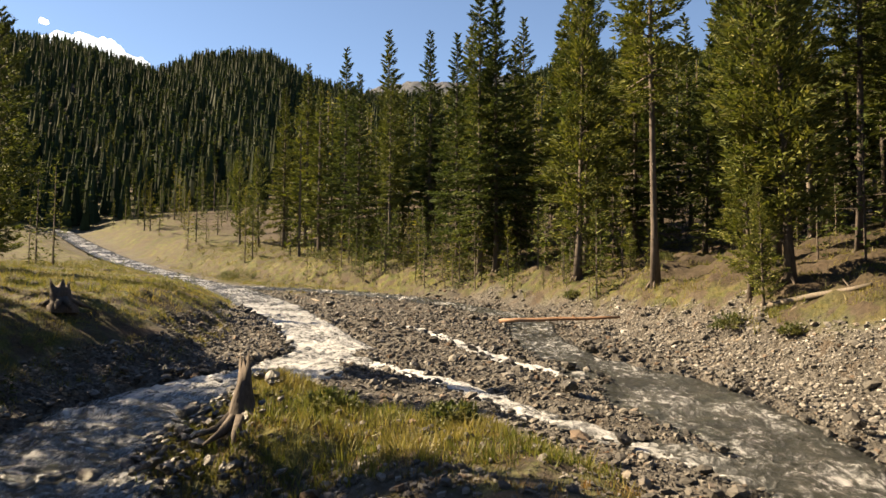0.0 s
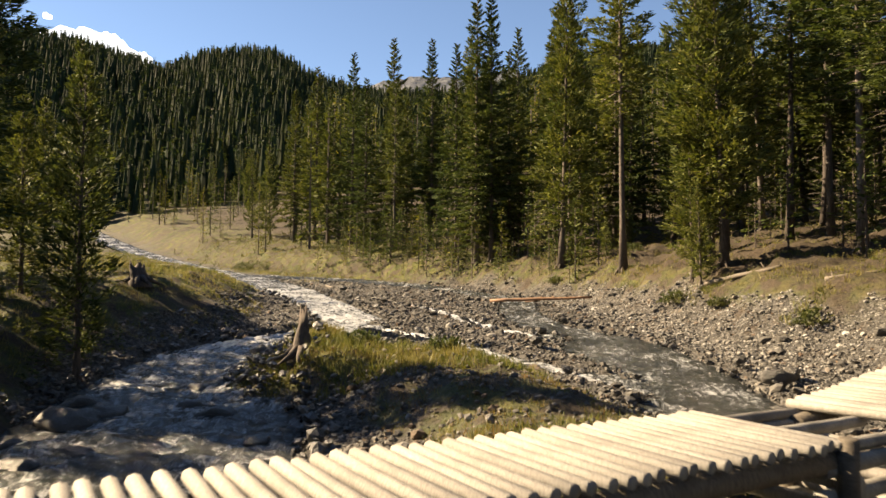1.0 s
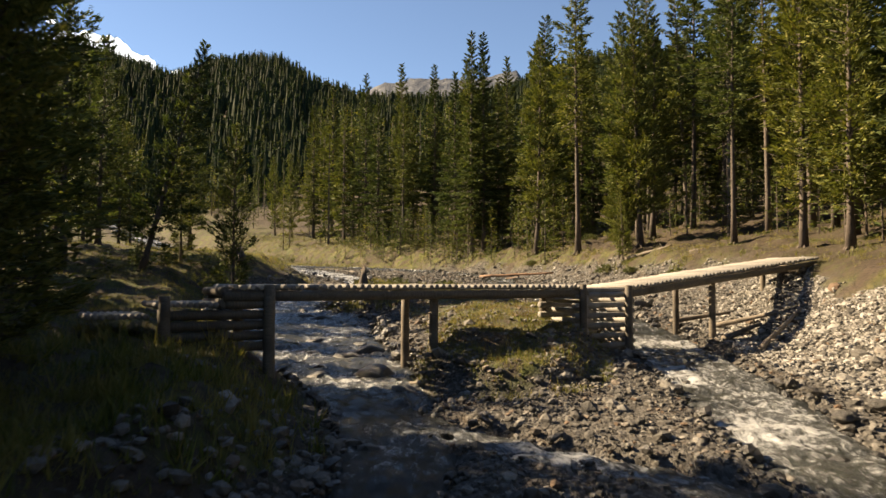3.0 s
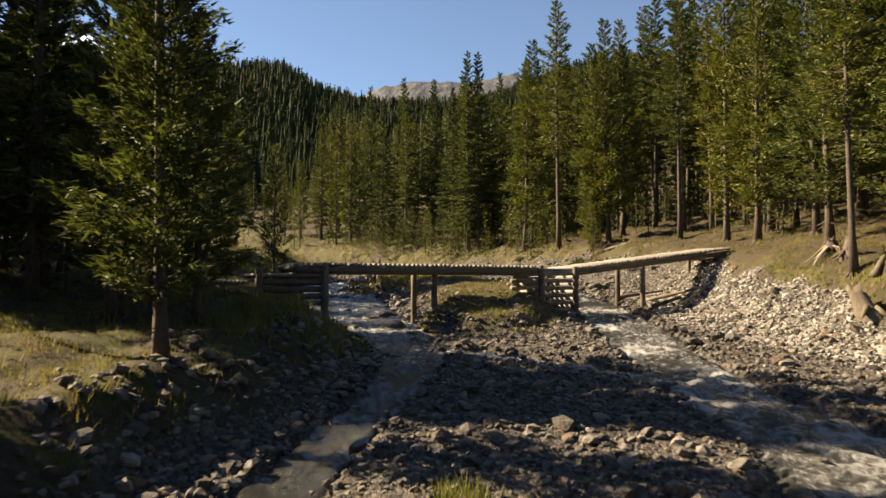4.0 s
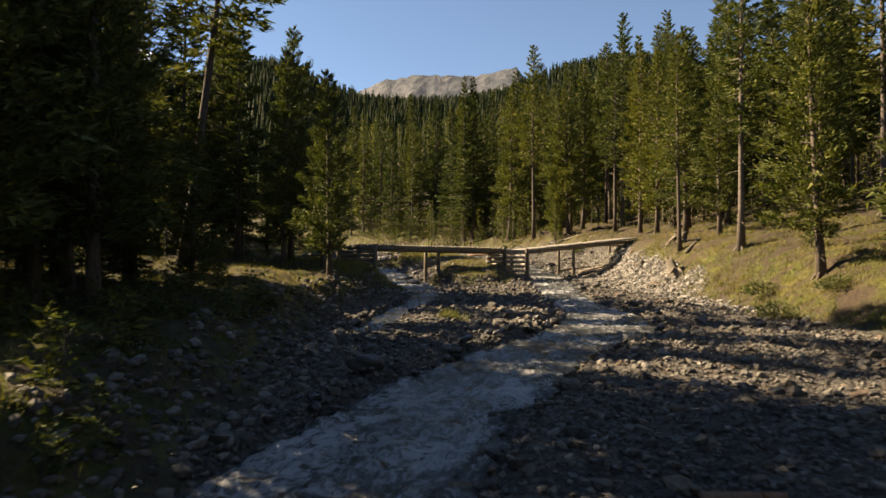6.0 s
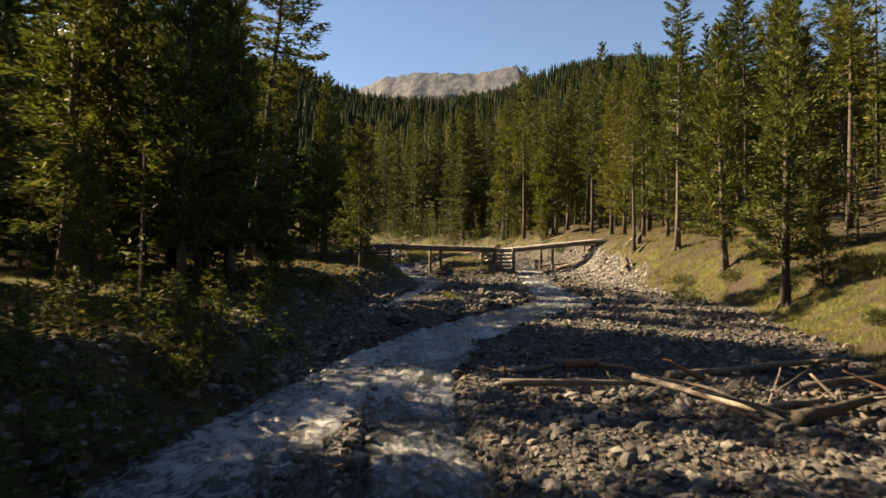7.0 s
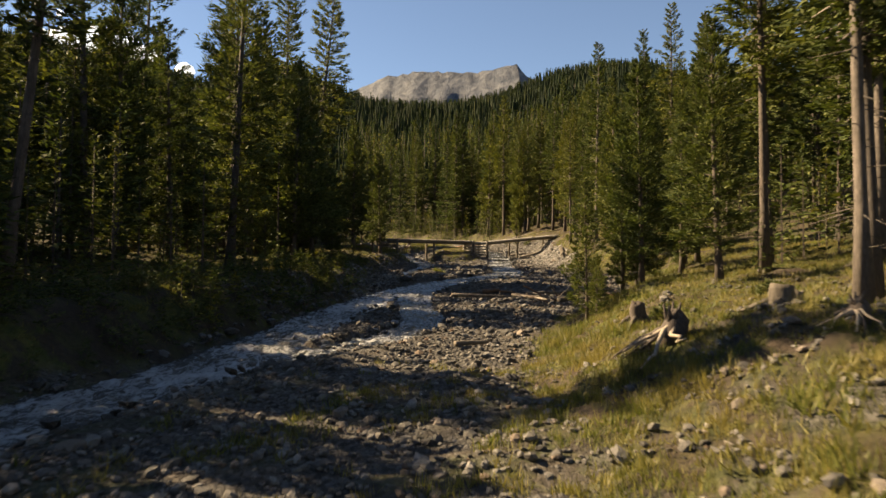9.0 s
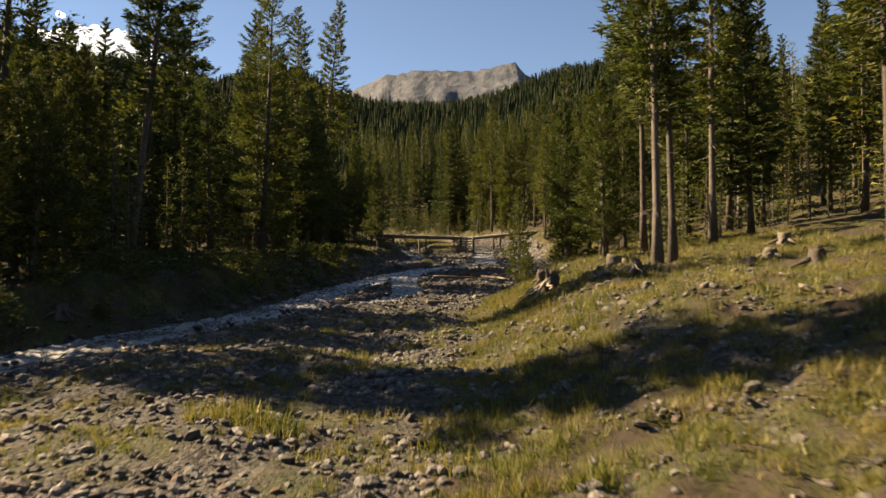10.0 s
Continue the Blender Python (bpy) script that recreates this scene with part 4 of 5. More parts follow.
def log_part(name, a, b, r0, r1, mat, parent, seed=0, label=""):
    return part(name, bar_mesh(name, (Vector(b) - Vector(a)).length, r0, r1, mat, 9, 0.07, seed, 5), parent, label, along(a, b))


POLES = [bar_mesh("deck_pole", 2.1, 0.07, 0.077, M_DECK, 8, 0.05, s, 3) for s in range(4)]
A, B, C, D = Vector((-5.1, -3.84, 7.5)), Vector((4.5, 1.65, 7.54)), Vector((6.3, 2.75, 7.52)), Vector((15.9, 9.4, 8.8))
WIDTH = 1.95


def span(a, b, skip=()):
    run = b - a
    flat = Vector((run.x, run.y, 0)).normalized()
    back = Vector((-flat.y, flat.x, 0))
    n = int(run.length / 0.205)
    for i in range(n):
        if i in skip:
            continue
        p = a + run * ((i + 0.5) / n) - back * (0.14 + pole_rand.uniform(-0.03, 0.05)) + Vector((0, 0, pole_rand.uniform(-0.012, 0.012)))
        q = p + (back + flat * pole_rand.uniform(-0.015, 0.015)) * 2.0
        part("deck_pole", POLES[pole_rand.randrange(4)], bridge, at=along(p, q))
    for off in (0.02, WIDTH - 0.25):
        s = a + back * off - flat * 0.15 - Vector((0, 0, 0.22))
        e = b + back * off + flat * 0.25 - Vector((0, 0, 0.22))
        log_part("stringer", s, e, 0.135, 0.125, M_BEAM, bridge, int(off * 10))
    return flat, back


f1, b1 = span(A, B, (9,))
f3, b3 = span(C, D)
for k, off in enumerate((0.15, 1.0, 1.85)):
    s, e = B + b1 * off - Vector((0, 0, 0.12)) - f1 * 0.1, C + b1 * off - Vector((0, 0, 0.1)) + f1 * 0.15
    log_part("cross_log", s, e, 0.09, 0.08, M_DECK, bridge, k + 40)


def post(p, top, r=0.125):
    g = float(land(p[0], p[1]))
    log_part("post", (p[0], p[1], g - 0.4), (p[0], p[1], top), r * 1.08, r, M_BEAM, bridge, int(p[0] * 7) % 50)


post((-0.15, -0.72), 7.32)
post((-1.05, 0.85), 7.32)
post((10.2, 5.85), 7.72)
post((9.3, 7.35), 7.65)
# pier of stacked logs on the island
pl, pr = Vector((4.55, 1.5, 0)), Vector((6.25, 2.55, 0))
for p, top in ((pl, 7.6), (pr, 7.58), (pl + b1 * 2.1, 7.44), (pr + b1 * 2.1, 7.44)):
    post((p.x, p.y), top, 0.12)
for k in range(6):
    z = 7.26 - k * 0.33
    for off in (0.16, 1.95):
        s, e = pl + b1 * off - f1 * 0.25, pr + b1 * off + f1 * 0.25
        log_part("crib_log", (s.x, s.y, z), (e.x, e.y, z + 0.03), 0.105, 0.09, M_DECK, bridge, k)
    for q in (pl, pr):
        s, e = q - b1 * 0.05 + f1 * 0.12, q + b1 * 2.3 + f1 * 0.12
        log_part("crib_log", (s.x, s.y, z - 0.16), (e.x, e.y, z - 0.16), 0.10, 0.09, M_DECK, bridge, k + 9)
# near-shore pier with a lower landing
for p, top in ((A + f1 * 0.95 - b1 * 0.12, 7.55), (A - f1 * 1.55 - b1 * 0.12, 7.28), (A + f1 * 0.7 + b1 * 2.0, 7.45)):
    post((p.x, p.y), top, 0.14)
for k in range(6):
    z = 7.34 - k * 0.26
    s, e = A - f1 * (1.6 if k > 1 else 0.1) + b1 * 0.05, A + f1 * 1.0 + b1 * 0.05
    log_part("crib_log", (s.x, s.y, z), (e.x, e.y, z), 0.12, 0.115, M_BEAM, bridge, k)
for k in range(4):
    z = 7.2 - k * 0.3
    s, e = A - f1 * 0.15 + b1 * 0.0, A - f1 * 0.15 + b1 * 2.0
    log_part("crib_log", (s.x, s.y, z + 0.2), (e.x, e.y, z + 0.2), 0.12, 0.11, M_BEAM, bridge, k + 20)
for i in range(10):
    p = A - f1 * (0.35 + i * 0.15) - b1 * 0.1 - Vector((0, 0, 0.42))
    part("deck_pole", POLES[i % 4], bridge, at=along(p, p + b1 * 2))
for i in range(9):
    p = A - f1 * (1.95 + i * 0.15) - b1 * 0.1 - Vector((0, 0, 0.68))
    part("deck_pole", POLES[i % 4], bridge, at=along(p, p + b1 * 2))
# far-shore sill
for off in (0.1, 1.7):
    p = D - f3 * 1.2 + b3 * off
    post((p.x, p.y), D.z - 0.45, 0.11)
s, e = D - f3 * 1.2 - b3 * 0.2 - Vector((0, 0, 0.52)), D - f3 * 1.2 + b3 * 2.1 - Vector((0, 0, 0.52))
log_part("sill_log", s, e, 0.13, 0.13, M_BEAM, bridge, 3)
s, e = D - f3 * 0.3 - b3 * 0.3 - Vector((0, 0, 0.4)), D - f3 * 0.3 + b3 * 2.2 - Vector((0, 0, 0.4))
log_part("sill_log", s, e, 0.16, 0.15, M_BEAM, bridge, 4)


# ---- driftwood, stumps, boulders ----
def drift(x0, y0, x1, y1, r, mat=None, lift=0.0, lift2=None, label="bleached fallen log lying on the gravel"):
    a = (x0, y0, float(land(x0, y0)) + r * 0.6 + lift)
    b = (x1, y1, float(land(x1, y1)) + r * 0.6 + (lift if lift2 is None else lift2))
    ln = (Vector(b) - Vector(a)).length
    k = np.linspace(0, 1, 7)
    rr = np.random.RandomState(int(abs(x0 * 31 + y0 * 17)) % 999)
    pts = np.stack([k * ln, rr.normal(size=7) * 0.003 * ln, rr.normal(size=7) * 0.002 * ln], 1)
    pieces = [tube(pts, r * (1 - 0.45 * k), 8, 0.10, 3)]
    for i in range(int(ln * 1.2)):
        q = pts[rr.randint(1, 6)]
        d = rr.normal(size=3)
        d[2] = abs(d[2]) * 0.6
        d /= np.linalg.norm(d)
        pieces.append(tube([q, q + d * r * rr.uniform(1.6, 4)], [r * 0.28, r * 0.1], 4, 0.1, i))
    v, f = join(pieces)
    ob = new("driftwood_log", mesh_from("driftwood_log", v, f, [mat or M_DEADWOOD], True))
    ob.matrix_basis = along(a, b)
    return tagged(ob, label, "log", "fallen logs")


drift(3.0, 38.3, 8.8, 36.4, 0.12, M_REDWOOD, 0.1, 0.35, "long reddish stripped log across the gravel bar")
drift(4.6, 43.5, 6.6, 41.8, 0.13, M_REDWOOD)
drift(12.2, 28.2, 14.6, 25.0, 0.14, M_DEADWOOD)
drift(11.0, 27.6, 13.2, 26.6, 0.08)
drift(14.4, 21.0, 16.2, 20.4, 0.12, M_DEADWOOD)
drift(-10.6, 60.0, -9.2, 56.5, 0.12)


def stump(x, y, r, h, label, tilt=0.0, jag=0.35, roots=6, mat=None, seed=0, taper=0.0):
    rr = np.random.RandomState(seed)
    n = 12
    a = np.arange(n) * 2 * math.pi / n
    rings = []
    for k, (zz, s) in enumerate([(-0.2, 1.5), (0.03, 1.35), (0.18 * h, 1.1), (0.5 * h, 1.0), (0.8 * h, 0.93), (h, 0.85)]):
        rad = r * s * (1 - taper * max(zz, 0) / h) * (1 + 0.13 * np.sin(a * 3 + seed) + rr.uniform(-0.09, 0.09, n))
        z = np.full(n, zz)
        if k == 5:
            z = z + jag * h * rr.uniform(-0.5, 0.5, n)
        rings.append(np.stack([np.cos(a) * rad + tilt * zz, np.sin(a) * rad, z], 1))
    rings.append(np.stack([np.cos(a) * r * 0.5 * (1 - taper) + tilt * h, np.sin(a) * r * 0.5 * (1 - taper), np.full(n, h * (1 - 0.25 * jag))], 1))
    v = np.concatenate(rings + [np.array([[tilt * h, 0, h * (1 - 0.3 * jag)]])])
    i = np.arange(len(rings) * n).reshape(-1, n)
    j = np.roll(i, -1, 1)
    q = np.stack([i[:-1], j[:-1], j[1:], i[1:]], -1).reshape(-1, 4)
    f = np.concatenate([q[:, :3], q[:, [0, 2, 3]], np.stack([i[-1], j[-1], np.full(n, len(v) - 1)], -1)])
    pieces = [(v, f)]
    for k in range(roots):
        az = k * 6.28 / max(roots, 1) + rr.uniform(-0.3, 0.3)
        o = np.array([math.cos(az), math.sin(az), 0])
        pieces.append(tube([o * r * 0.7 + [0, 0, h * 0.22 + 0.05], o * r * 1.7 + [0, 0, 0.06], o * r * rr.uniform(2.2, 3.4) - [0, 0, 0.1]], [r * 0.4, r * 0.28, r * 0.08], 6, 0.15, k))
    v, f = join(pieces)
    ob = new("tree_stump", mesh_from("tree_stump", v, f, [mat or M_DEADWOOD], True))
    ob.matrix_basis = Matrix.Translation((x, y, float(land(x, y)) - 0.03)) @ Matrix.Rotation(seed * 1.3, 4, "Z")
    return tagged(ob, label, "stump", "stumps")


stump(-3.8, 14.2, 0.3, 1.15, "tall splintered grey stump with bare roots on the islet", 0.05, 0.9, 9, M_BARK, 1, 0.62)
stump(-13.0, 25.3, 0.34, 0.8, "dark rotten broken stump in the meadow", 0.25, 0.8, 6, M_BARK, 2)
stump(9.2, -69.4, 0.3, 0.55, "low sawn stump beside the tall pines", 0, 0.15, 5, M_BEAM, 3)
stump(14.4, -75.0, 0.27, 0.5, "dark weathered stump in the grass", 0, 0.25, 3, M_BARK, 4)
stump(14.3, -71.8, 0.24, 0.35, "small grey stump in the grass", 0, 0.3, 5, M_BEAM, 5)
stump(17.0, -67.0, 0.26, 0.45, "small grey stump in the grass", 0, 0.3, 5, M_BEAM, 6)
stump(13.4, -72.3, 0.2, 0.35, "small grey stump in the grass", 0, 0.3, 5, M_BEAM, 7)
stump(6.9, -65.2, 0.24, 0.55, "dark broken stump with twisted roots on the bank edge", 0.2, 0.5, 6, M_BARK, 8)
stump(9.75, -68.9, 0.24, 0.45, "low pale stump beside a taller one", 0, 0.25, 5, M_BEAM, 13)
stump(14.0, -7.3, 0.28, 0.9, "leaning broken stump on the gravel bank", -0.5, 0.5, 4, M_BEAM, 9)
stump(15.9, -2.6, 0.22, 0.7, "dark broken stump above the gravel bank", 0.3, 0.5, 6, M_BARK, 10)
stump(-10.8, -73.0, 0.25, 0.4, "mossy stump on the shaded bank", 0, 0.4, 5, M_BARK, 11)


def uprooted(x, y, size, downhill, label, seed):
    """A broken stump with long bare roots trailing down the bank."""
    rr = np.random.RandomState(seed)
    ob = thing("uprooted_stump", label, "stump", "stumps", Matrix.Translation((x, y, float(land(x, y)) + 0.1 * size)))
    core = [tube([(0, 0, -0.25), (0.05, 0, 0.2), (0.12, 0.05, 0.5), (0.16, 0.1, 0.72)], [0.42, 0.36, 0.27, 0.1], 10, 0.22, seed)]
    for k in range(5):
        a = k * 1.3 + rr.uniform(-0.3, 0.3)
        core.append(tube([(0.1 * math.cos(a), 0.1 * math.sin(a), 0.4), (0.22 * math.cos(a), 0.22 * math.sin(a), rr.uniform(0.7, 0.95))], [0.1, 0.02], 5, 0.2, k))
    v, f = join(core)
    part("trunk_butt", mesh_from("trunk_butt", v * size, f, [M_BARK], True), ob)
    for k in range(9):
        a = radians(downhill) + rr.uniform(-1.3, 1.3)
        ln = rr.uniform(0.8, 1.9)
        t = np.linspace(0, 1, 6)
        px = np.cos(a) * t * ln + rr.normal(size=6) * 0.05
        py = np.sin(a) * t * ln + rr.normal(size=6) * 0.05
        ground = np.array([float(land(x + p * size, y + q * size)) for p, q in zip(px, py)]) - float(land(x, y))
        pz = ground / size + 0.35 * (1 - t) ** 1.5 + rr.uniform(0, 0.12) * np.sin(t * 3)
        v, f = tube(np.stack([px, py, pz], 1), 0.085 * (1 - 0.8 * t), 6, 0.2, k)
        part("root", mesh_from("root", v * size, f, [M_BONE if k % 3 else M_BARK], True), ob, "bare bleached root" if k % 3 else "")
    return ob


uprooted(6.7, -69.1, 0.95, 215, "uprooted broken stump with bare bleached roots on the bank", 5)
uprooted(16.0, -1.2, 0.7, 200, "torn stump and roots above the gravel bank", 6)
uprooted(9.2, -72.6, 0.6, 225, "small torn stump with bare roots in the grass", 7)

# driftwood tangle on the gravel bar
for x0, y0, x1, y1, r in [(3.5, -42.0, 4.5, -42.1, 0.17), (4.5, -42.1, 5.4, -42.7, 0.07), (5.2, -43.2, 6.9, -47.8, 0.09), (0.2, -41.9, 3.3, -42.0, 0.13), (1.6, -44.6, 5.1, -43.8, 0.11), (6.0, -43.6, 11.5, -41.6, 0.12), (6.8, -47.4, 8.8, -46.1, 0.12), (7.2, -48.2, 10.3, -45.7, 0.16), (8.0, -48.8, 9.4, -47.0, 0.08), (8.9, -47.6, 9.2, -45.8, 0.06), (6.9, -54.6, 9.0, -52.9, 0.12), (9.0, -44.5, 12.0, -43.8, 0.1)]:
    drift(x0, y0, x1, y1, r, M_REDWOOD if r in (0.17, 0.07) else M_BONE if r == 0.09 else M_BEAM if r in (0.13, 0.16) else M_DEADWOOD, 0.1)
stick_rand = random.Random(12)
for i in range(14):
    x0, y0 = stick_rand.uniform(6.5, 11), stick_rand.uniform(-49.5, -43.5)
    a = stick_rand.uniform(0, 6.28)
    ln = stick_rand.uniform(0.9, 2.2)
    drift(x0, y0, x0 + math.cos(a) * ln, y0 + math.sin(a) * ln, stick_rand.uniform(0.03, 0.06), M_REDWOOD if i % 4 == 0 else None, 0.05, stick_rand.uniform(0.1, 0.7), "broken bleached branch in the driftwood tangle")
# wood caught under the bridge and near the end of the bar
for x0, y0, x1, y1, r in [(10.4, 5.2, 12.4, 6.8, 0.13), (11.0, 8.2, 13.2, 7.2, 0.12), (10.6, 2.5, 13.6, 6.0, 0.1), (9.6, 9.0, 12.5, 9.8, 0.11), (-1.6, -0.6, -0.4, -2.2, 0.07), (-9.6, -77.4, -6.6, -77.8, 0.13), (-10.4, -78.6, -7.2, -78.9, 0.10), (1.6, -61.5, 2.8, -60.6, 0.1), (15.2, -5.6, 16.4, -4.4, 0.14)]:
    drift(x0, y0, x1, y1, r, None, 0.05)


def stone_mesh(seed, sub):
    bm = bmesh.new()
    bmesh.ops.create_icosphere(bm, subdivisions=sub, radius=1.0)
    r = random.Random(seed)
    sx, sy, sz = r.uniform(0.8, 1.25), r.uniform(0.7, 1.1), r.uniform(0.45, 0.75)
    off = Vector((seed * 3.1, seed * 1.7, 0))
    for v in bm.verts:
        k = 1 + 0.45 * noise.noise(v.co * 1.1 + off) + 0.24 * noise.noise(v.co * 2.4 + off)
        v.co = Vector((v.co.x * sx, v.co.y * sy, v.co.z * sz)) * k
    bmesh.ops.triangulate(bm, faces=bm.faces[:])
    vs = np.array([v.co[:] for v in bm.verts])
    fs = np.array([[v.index for v in f.verts] for f in bm.faces])
    bm.free()
    return vs, fs


BOULDER = [mesh_from("boulder", *stone_mesh(s, 3), [M_WET], True) for s in range(50, 54)]
DRY_BOULDER = [mesh_from("boulder", *stone_mesh(s, 2), [M_STONE], False) for s in range(54, 58)]


def boulder(x, y, size, wet=True, sink=0.25):
    if not wet:
        size, sink = size * 0.6, 0.42
    else:
        sink -= 0.18 / size
    ob = new("boulder", (BOULDER if wet else DRY_BOULDER)[int(abs(x * 7 + y * 3)) % 4])
    ob.matrix_basis = Matrix.Translation((x, y, float(land(x, y)) + size * (0.5 - sink))) @ Matrix.Rotation(x * 5 + y, 4, "Z") @ Matrix.Diagonal((size, size, size, 1))
    tagged(ob, "dark wet boulder in the rushing stream" if wet else "rough grey boulder on the gravel", "boulder", "boulders")


for x, y, s in [(-8.6, 10.8, 0.75), (-8.0, 11.6, 0.6), (-9.2, 12.6, 0.5), (-8.0, 7.6, 0.55), (-7.4, 8.6, 0.4), (-9.0, 9.0, 0.45), (-6.3, 12.6, 0.4), (-6.8, 14.6, 0.4), (-7.0, 6.0, 0.4), (-6.2, 4.4, 0.35), (-5.6, 16.6, 0.3), (-9.3, 17.0, 0.4), (-3.0, 2.2, 0.45), (-3.6, 6.4, 0.35), (-2.0, -3.2, 0.3), (-4.8, 8.0, 0.3), (-1.6, -33.0, 0.4), (0.6, -36.2, 0.3), (-4.4, -60.6, 0.35), (-6.6, -59.6, 0.32), (-5.0, -63.6, 0.28), (5.0, 33.5, 0.3), (3.6, 21.0, 0.3), (8.8, 12.5, 0.35), (9.6, 14.5, 0.4), (10.4, 15.2, 0.35), (8.9, 16.6, 0.3), (8.6, -6.2, 0.35), (9.6, -5.8, 0.3), (7.8, -11.5, 0.3), (-7.5, 50, 0.4), (-5.6, 33.4, 0.35), (-1.9, -0.6, 0.6), (-2.4, 3.4, 0.5), (-1.2, 1.8, 0.4), (-4.2, 2.8, 0.45), (-3.4, -0.8, 0.4), (-4.6, 5.4, 0.4), (-2.9, 4.9, 0.35), (-0.9, -2.6, 0.4), (-3.9, 9.6, 0.4), (-5.4, 11.8, 0.45)]:
    boulder(x, y, s * 0.85)
for x, y, s in [(4.9, -21.7, 0.36), (3.9, -54.2, 0.34), (-5.0, -74.4, 0.42), (-6.2, -76.0, 0.34), (-3.6, -76.8, 0.26), (6.2, -74.6, 0.3), (7.7, -77.6, 0.36), (9.5, -79, 0.3), (4.0, -80.4, 0.3), (2.5, -82.6, 0.34), (-6.4, -22.8, 0.4), (-7.5, -25.4, 0.36), (-5.6, -20.6, 0.3), (10.4, -9.0, 0.35), (12.0, -11.5, 0.3), (13.6, -0.4, 0.35), (6.6, -72.8, 0.26), (8.3, -71.8, 0.3), (10.6, -76.2, 0.32)]:
    boulder(x, y, s, False)


# ---- gravel, pebbles and grass ----
def stones(name, seed, places, sizes, mat, sub, label, lift=0.25, raised=0.0):
    r = np.random.RandomState(seed)
    temps = [stone_mesh(seed * 10 + k, sub) if sub else pebble_mesh(seed * 10 + k) for k in range(8)]
    zs = land(places[:, 0], places[:, 1])
    vs, fs, k = [], [], 0
    for i, (x, y) in enumerate(places):
        v, f = temps[r.randint(8)]
        a, s = r.uniform(0, 6.28), sizes[i]
        c, d = math.cos(a) * s, math.sin(a) * s
        tx, ty = r.uniform(-0.35, 0.35, 2)
        z = v[:, 2] * s + (v[:, 0] * tx + v[:, 1] * ty) * s
        vs.append(np.stack([v[:, 0] * c - v[:, 1] * d + x, v[:, 0] * d + v[:, 1] * c + y, z + zs[i] + s * lift + raised], 1))
        fs.append(f + k)
        k += len(v)
    me = mesh_from(name, np.concatenate(vs), np.concatenate(fs), [mat], False)
    tagged(new(name, me), label, "stones", kind="stuff")


def pebble_mesh(seed):
    """A twelve-sided chip of stone."""
    r = np.random.RandomState(seed)
    v = np.array([[x, y, z] for x in (-1, 1) for y in (-1, 1) for z in (-1, 1)], float)
    v = v * (0.72 + r.uniform(-0.25, 0.25, v.shape)) * np.array([1.0, r.uniform(0.6, 0.95), r.uniform(0.4, 0.7)])
    quads = [(0, 1, 3, 2), (4, 6, 7, 5), (0, 4, 5, 1), (2, 3, 7, 6), (0, 2, 6, 4), (1, 5, 7, 3)]
    return v, np.array([t for a, b, c, d in quads for t in ((a, b, c), (a, c, d))])


def sizes_of(seed, n, mean, sd, lo, hi):
    return np.clip(np.random.RandomState(seed).lognormal(math.log(mean), sd, n), lo, hi)


def on_bar(x, y):
    g = cover(x, y)[0]
    d, w = nearest(x, y, ALL_STREAM)
    return (g > 0.35) & (d > w * 0.42)


def on_fan(x, y):
    g = cover(x, y)[0]
    return (g > 0.4) & (x > RIGHT(y) - 1.5)


def in_stream(x, y):
    d, w = nearest(x, y, ALL_STREAM)
    return (d < w * 0.62) & (d > w * 0.12)


p = scatter(61, 21000, -13, 15, -100, 8, on_bar)
p = p[(p[:, 1] > -64) | (np.arange(len(p)) % 5 < 2)]
stones("gravel", 6, p, np.minimum(sizes_of(62, len(p), 0.055, 0.55, 0.03, 0.26), np.interp(p[:, 1], [-70, -60], [0.13, 0.26])), M_STONE, 1, "loose grey river gravel and cobbles on the bars")
p = scatter(121, 26000, -11, 15, -62, 9, on_bar)
stones("pebbles", 21, p, sizes_of(122, len(p), 0.04, 0.4, 0.02, 0.1), M_STONE, 0, "small angular grey river pebbles on the bars")
p = scatter(123, 15000, -12, 14, 6, 46, on_bar)
stones("pebbles", 22, p, sizes_of(124, len(p), 0.05, 0.4, 0.025, 0.12), M_STONE, 0, "small angular grey river pebbles on the bars")
p = scatter(63, 10000, -18, 14, 5, 84, on_bar)
stones("gravel", 7, p, sizes_of(64, len(p), 0.058, 0.55, 0.03, 0.26), M_STONE, 1, "loose grey river gravel and cobbles on the bars")
p = scatter(65, 14000, 6, 21, -20, 44, on_fan)
stones("pale_gravel", 8, p, sizes_of(66, len(p), 0.045, 0.5, 0.03, 0.3) * np.interp(p[:, 1], [0, 14], [1.0, 0.72]), M_PALE, 1, "pale sunlit limestone rubble on the sloping bank")
p = scatter(69, 900, 1.5, 11, -57, -44, on_bar)
stones("gravel", 11, p, sizes_of(70, len(p), 0.075, 0.45, 0.04, 0.2), M_STONE, 1, "grey cobbles round the driftwood")
p = scatter(101, 12000, -10, 13, -98, -62, lambda x, y: (nearest(x, y, ALL_STREAM)[0] > 1.5) & (x > LEFT(y)) & (waves(x, y, 2.6, 102) + 0.6 * waves(x, y, 0.9, 103) > np.where(x > RIGHT(y), 0.35, -0.25)))
stones("gravel", 12, p, sizes_of(104, len(p), 0.05, 0.5, 0.025, 0.19), M_STONE, 1, "small stones strewn over the earth and grass")
p = scatter(105, 2600, -14, 0, -56, -7, lambda x, y: (LEFT(y) - x > -0.6) & (LEFT(y) - x < 2.4 + 0.8 * waves(x, y, 2.5, 125)))
stones("bank_stones", 13, p, sizes_of(106, len(p), 0.08, 0.45, 0.04, 0.2), M_STONE, 1, "scattered grey stones on the shaded bank")
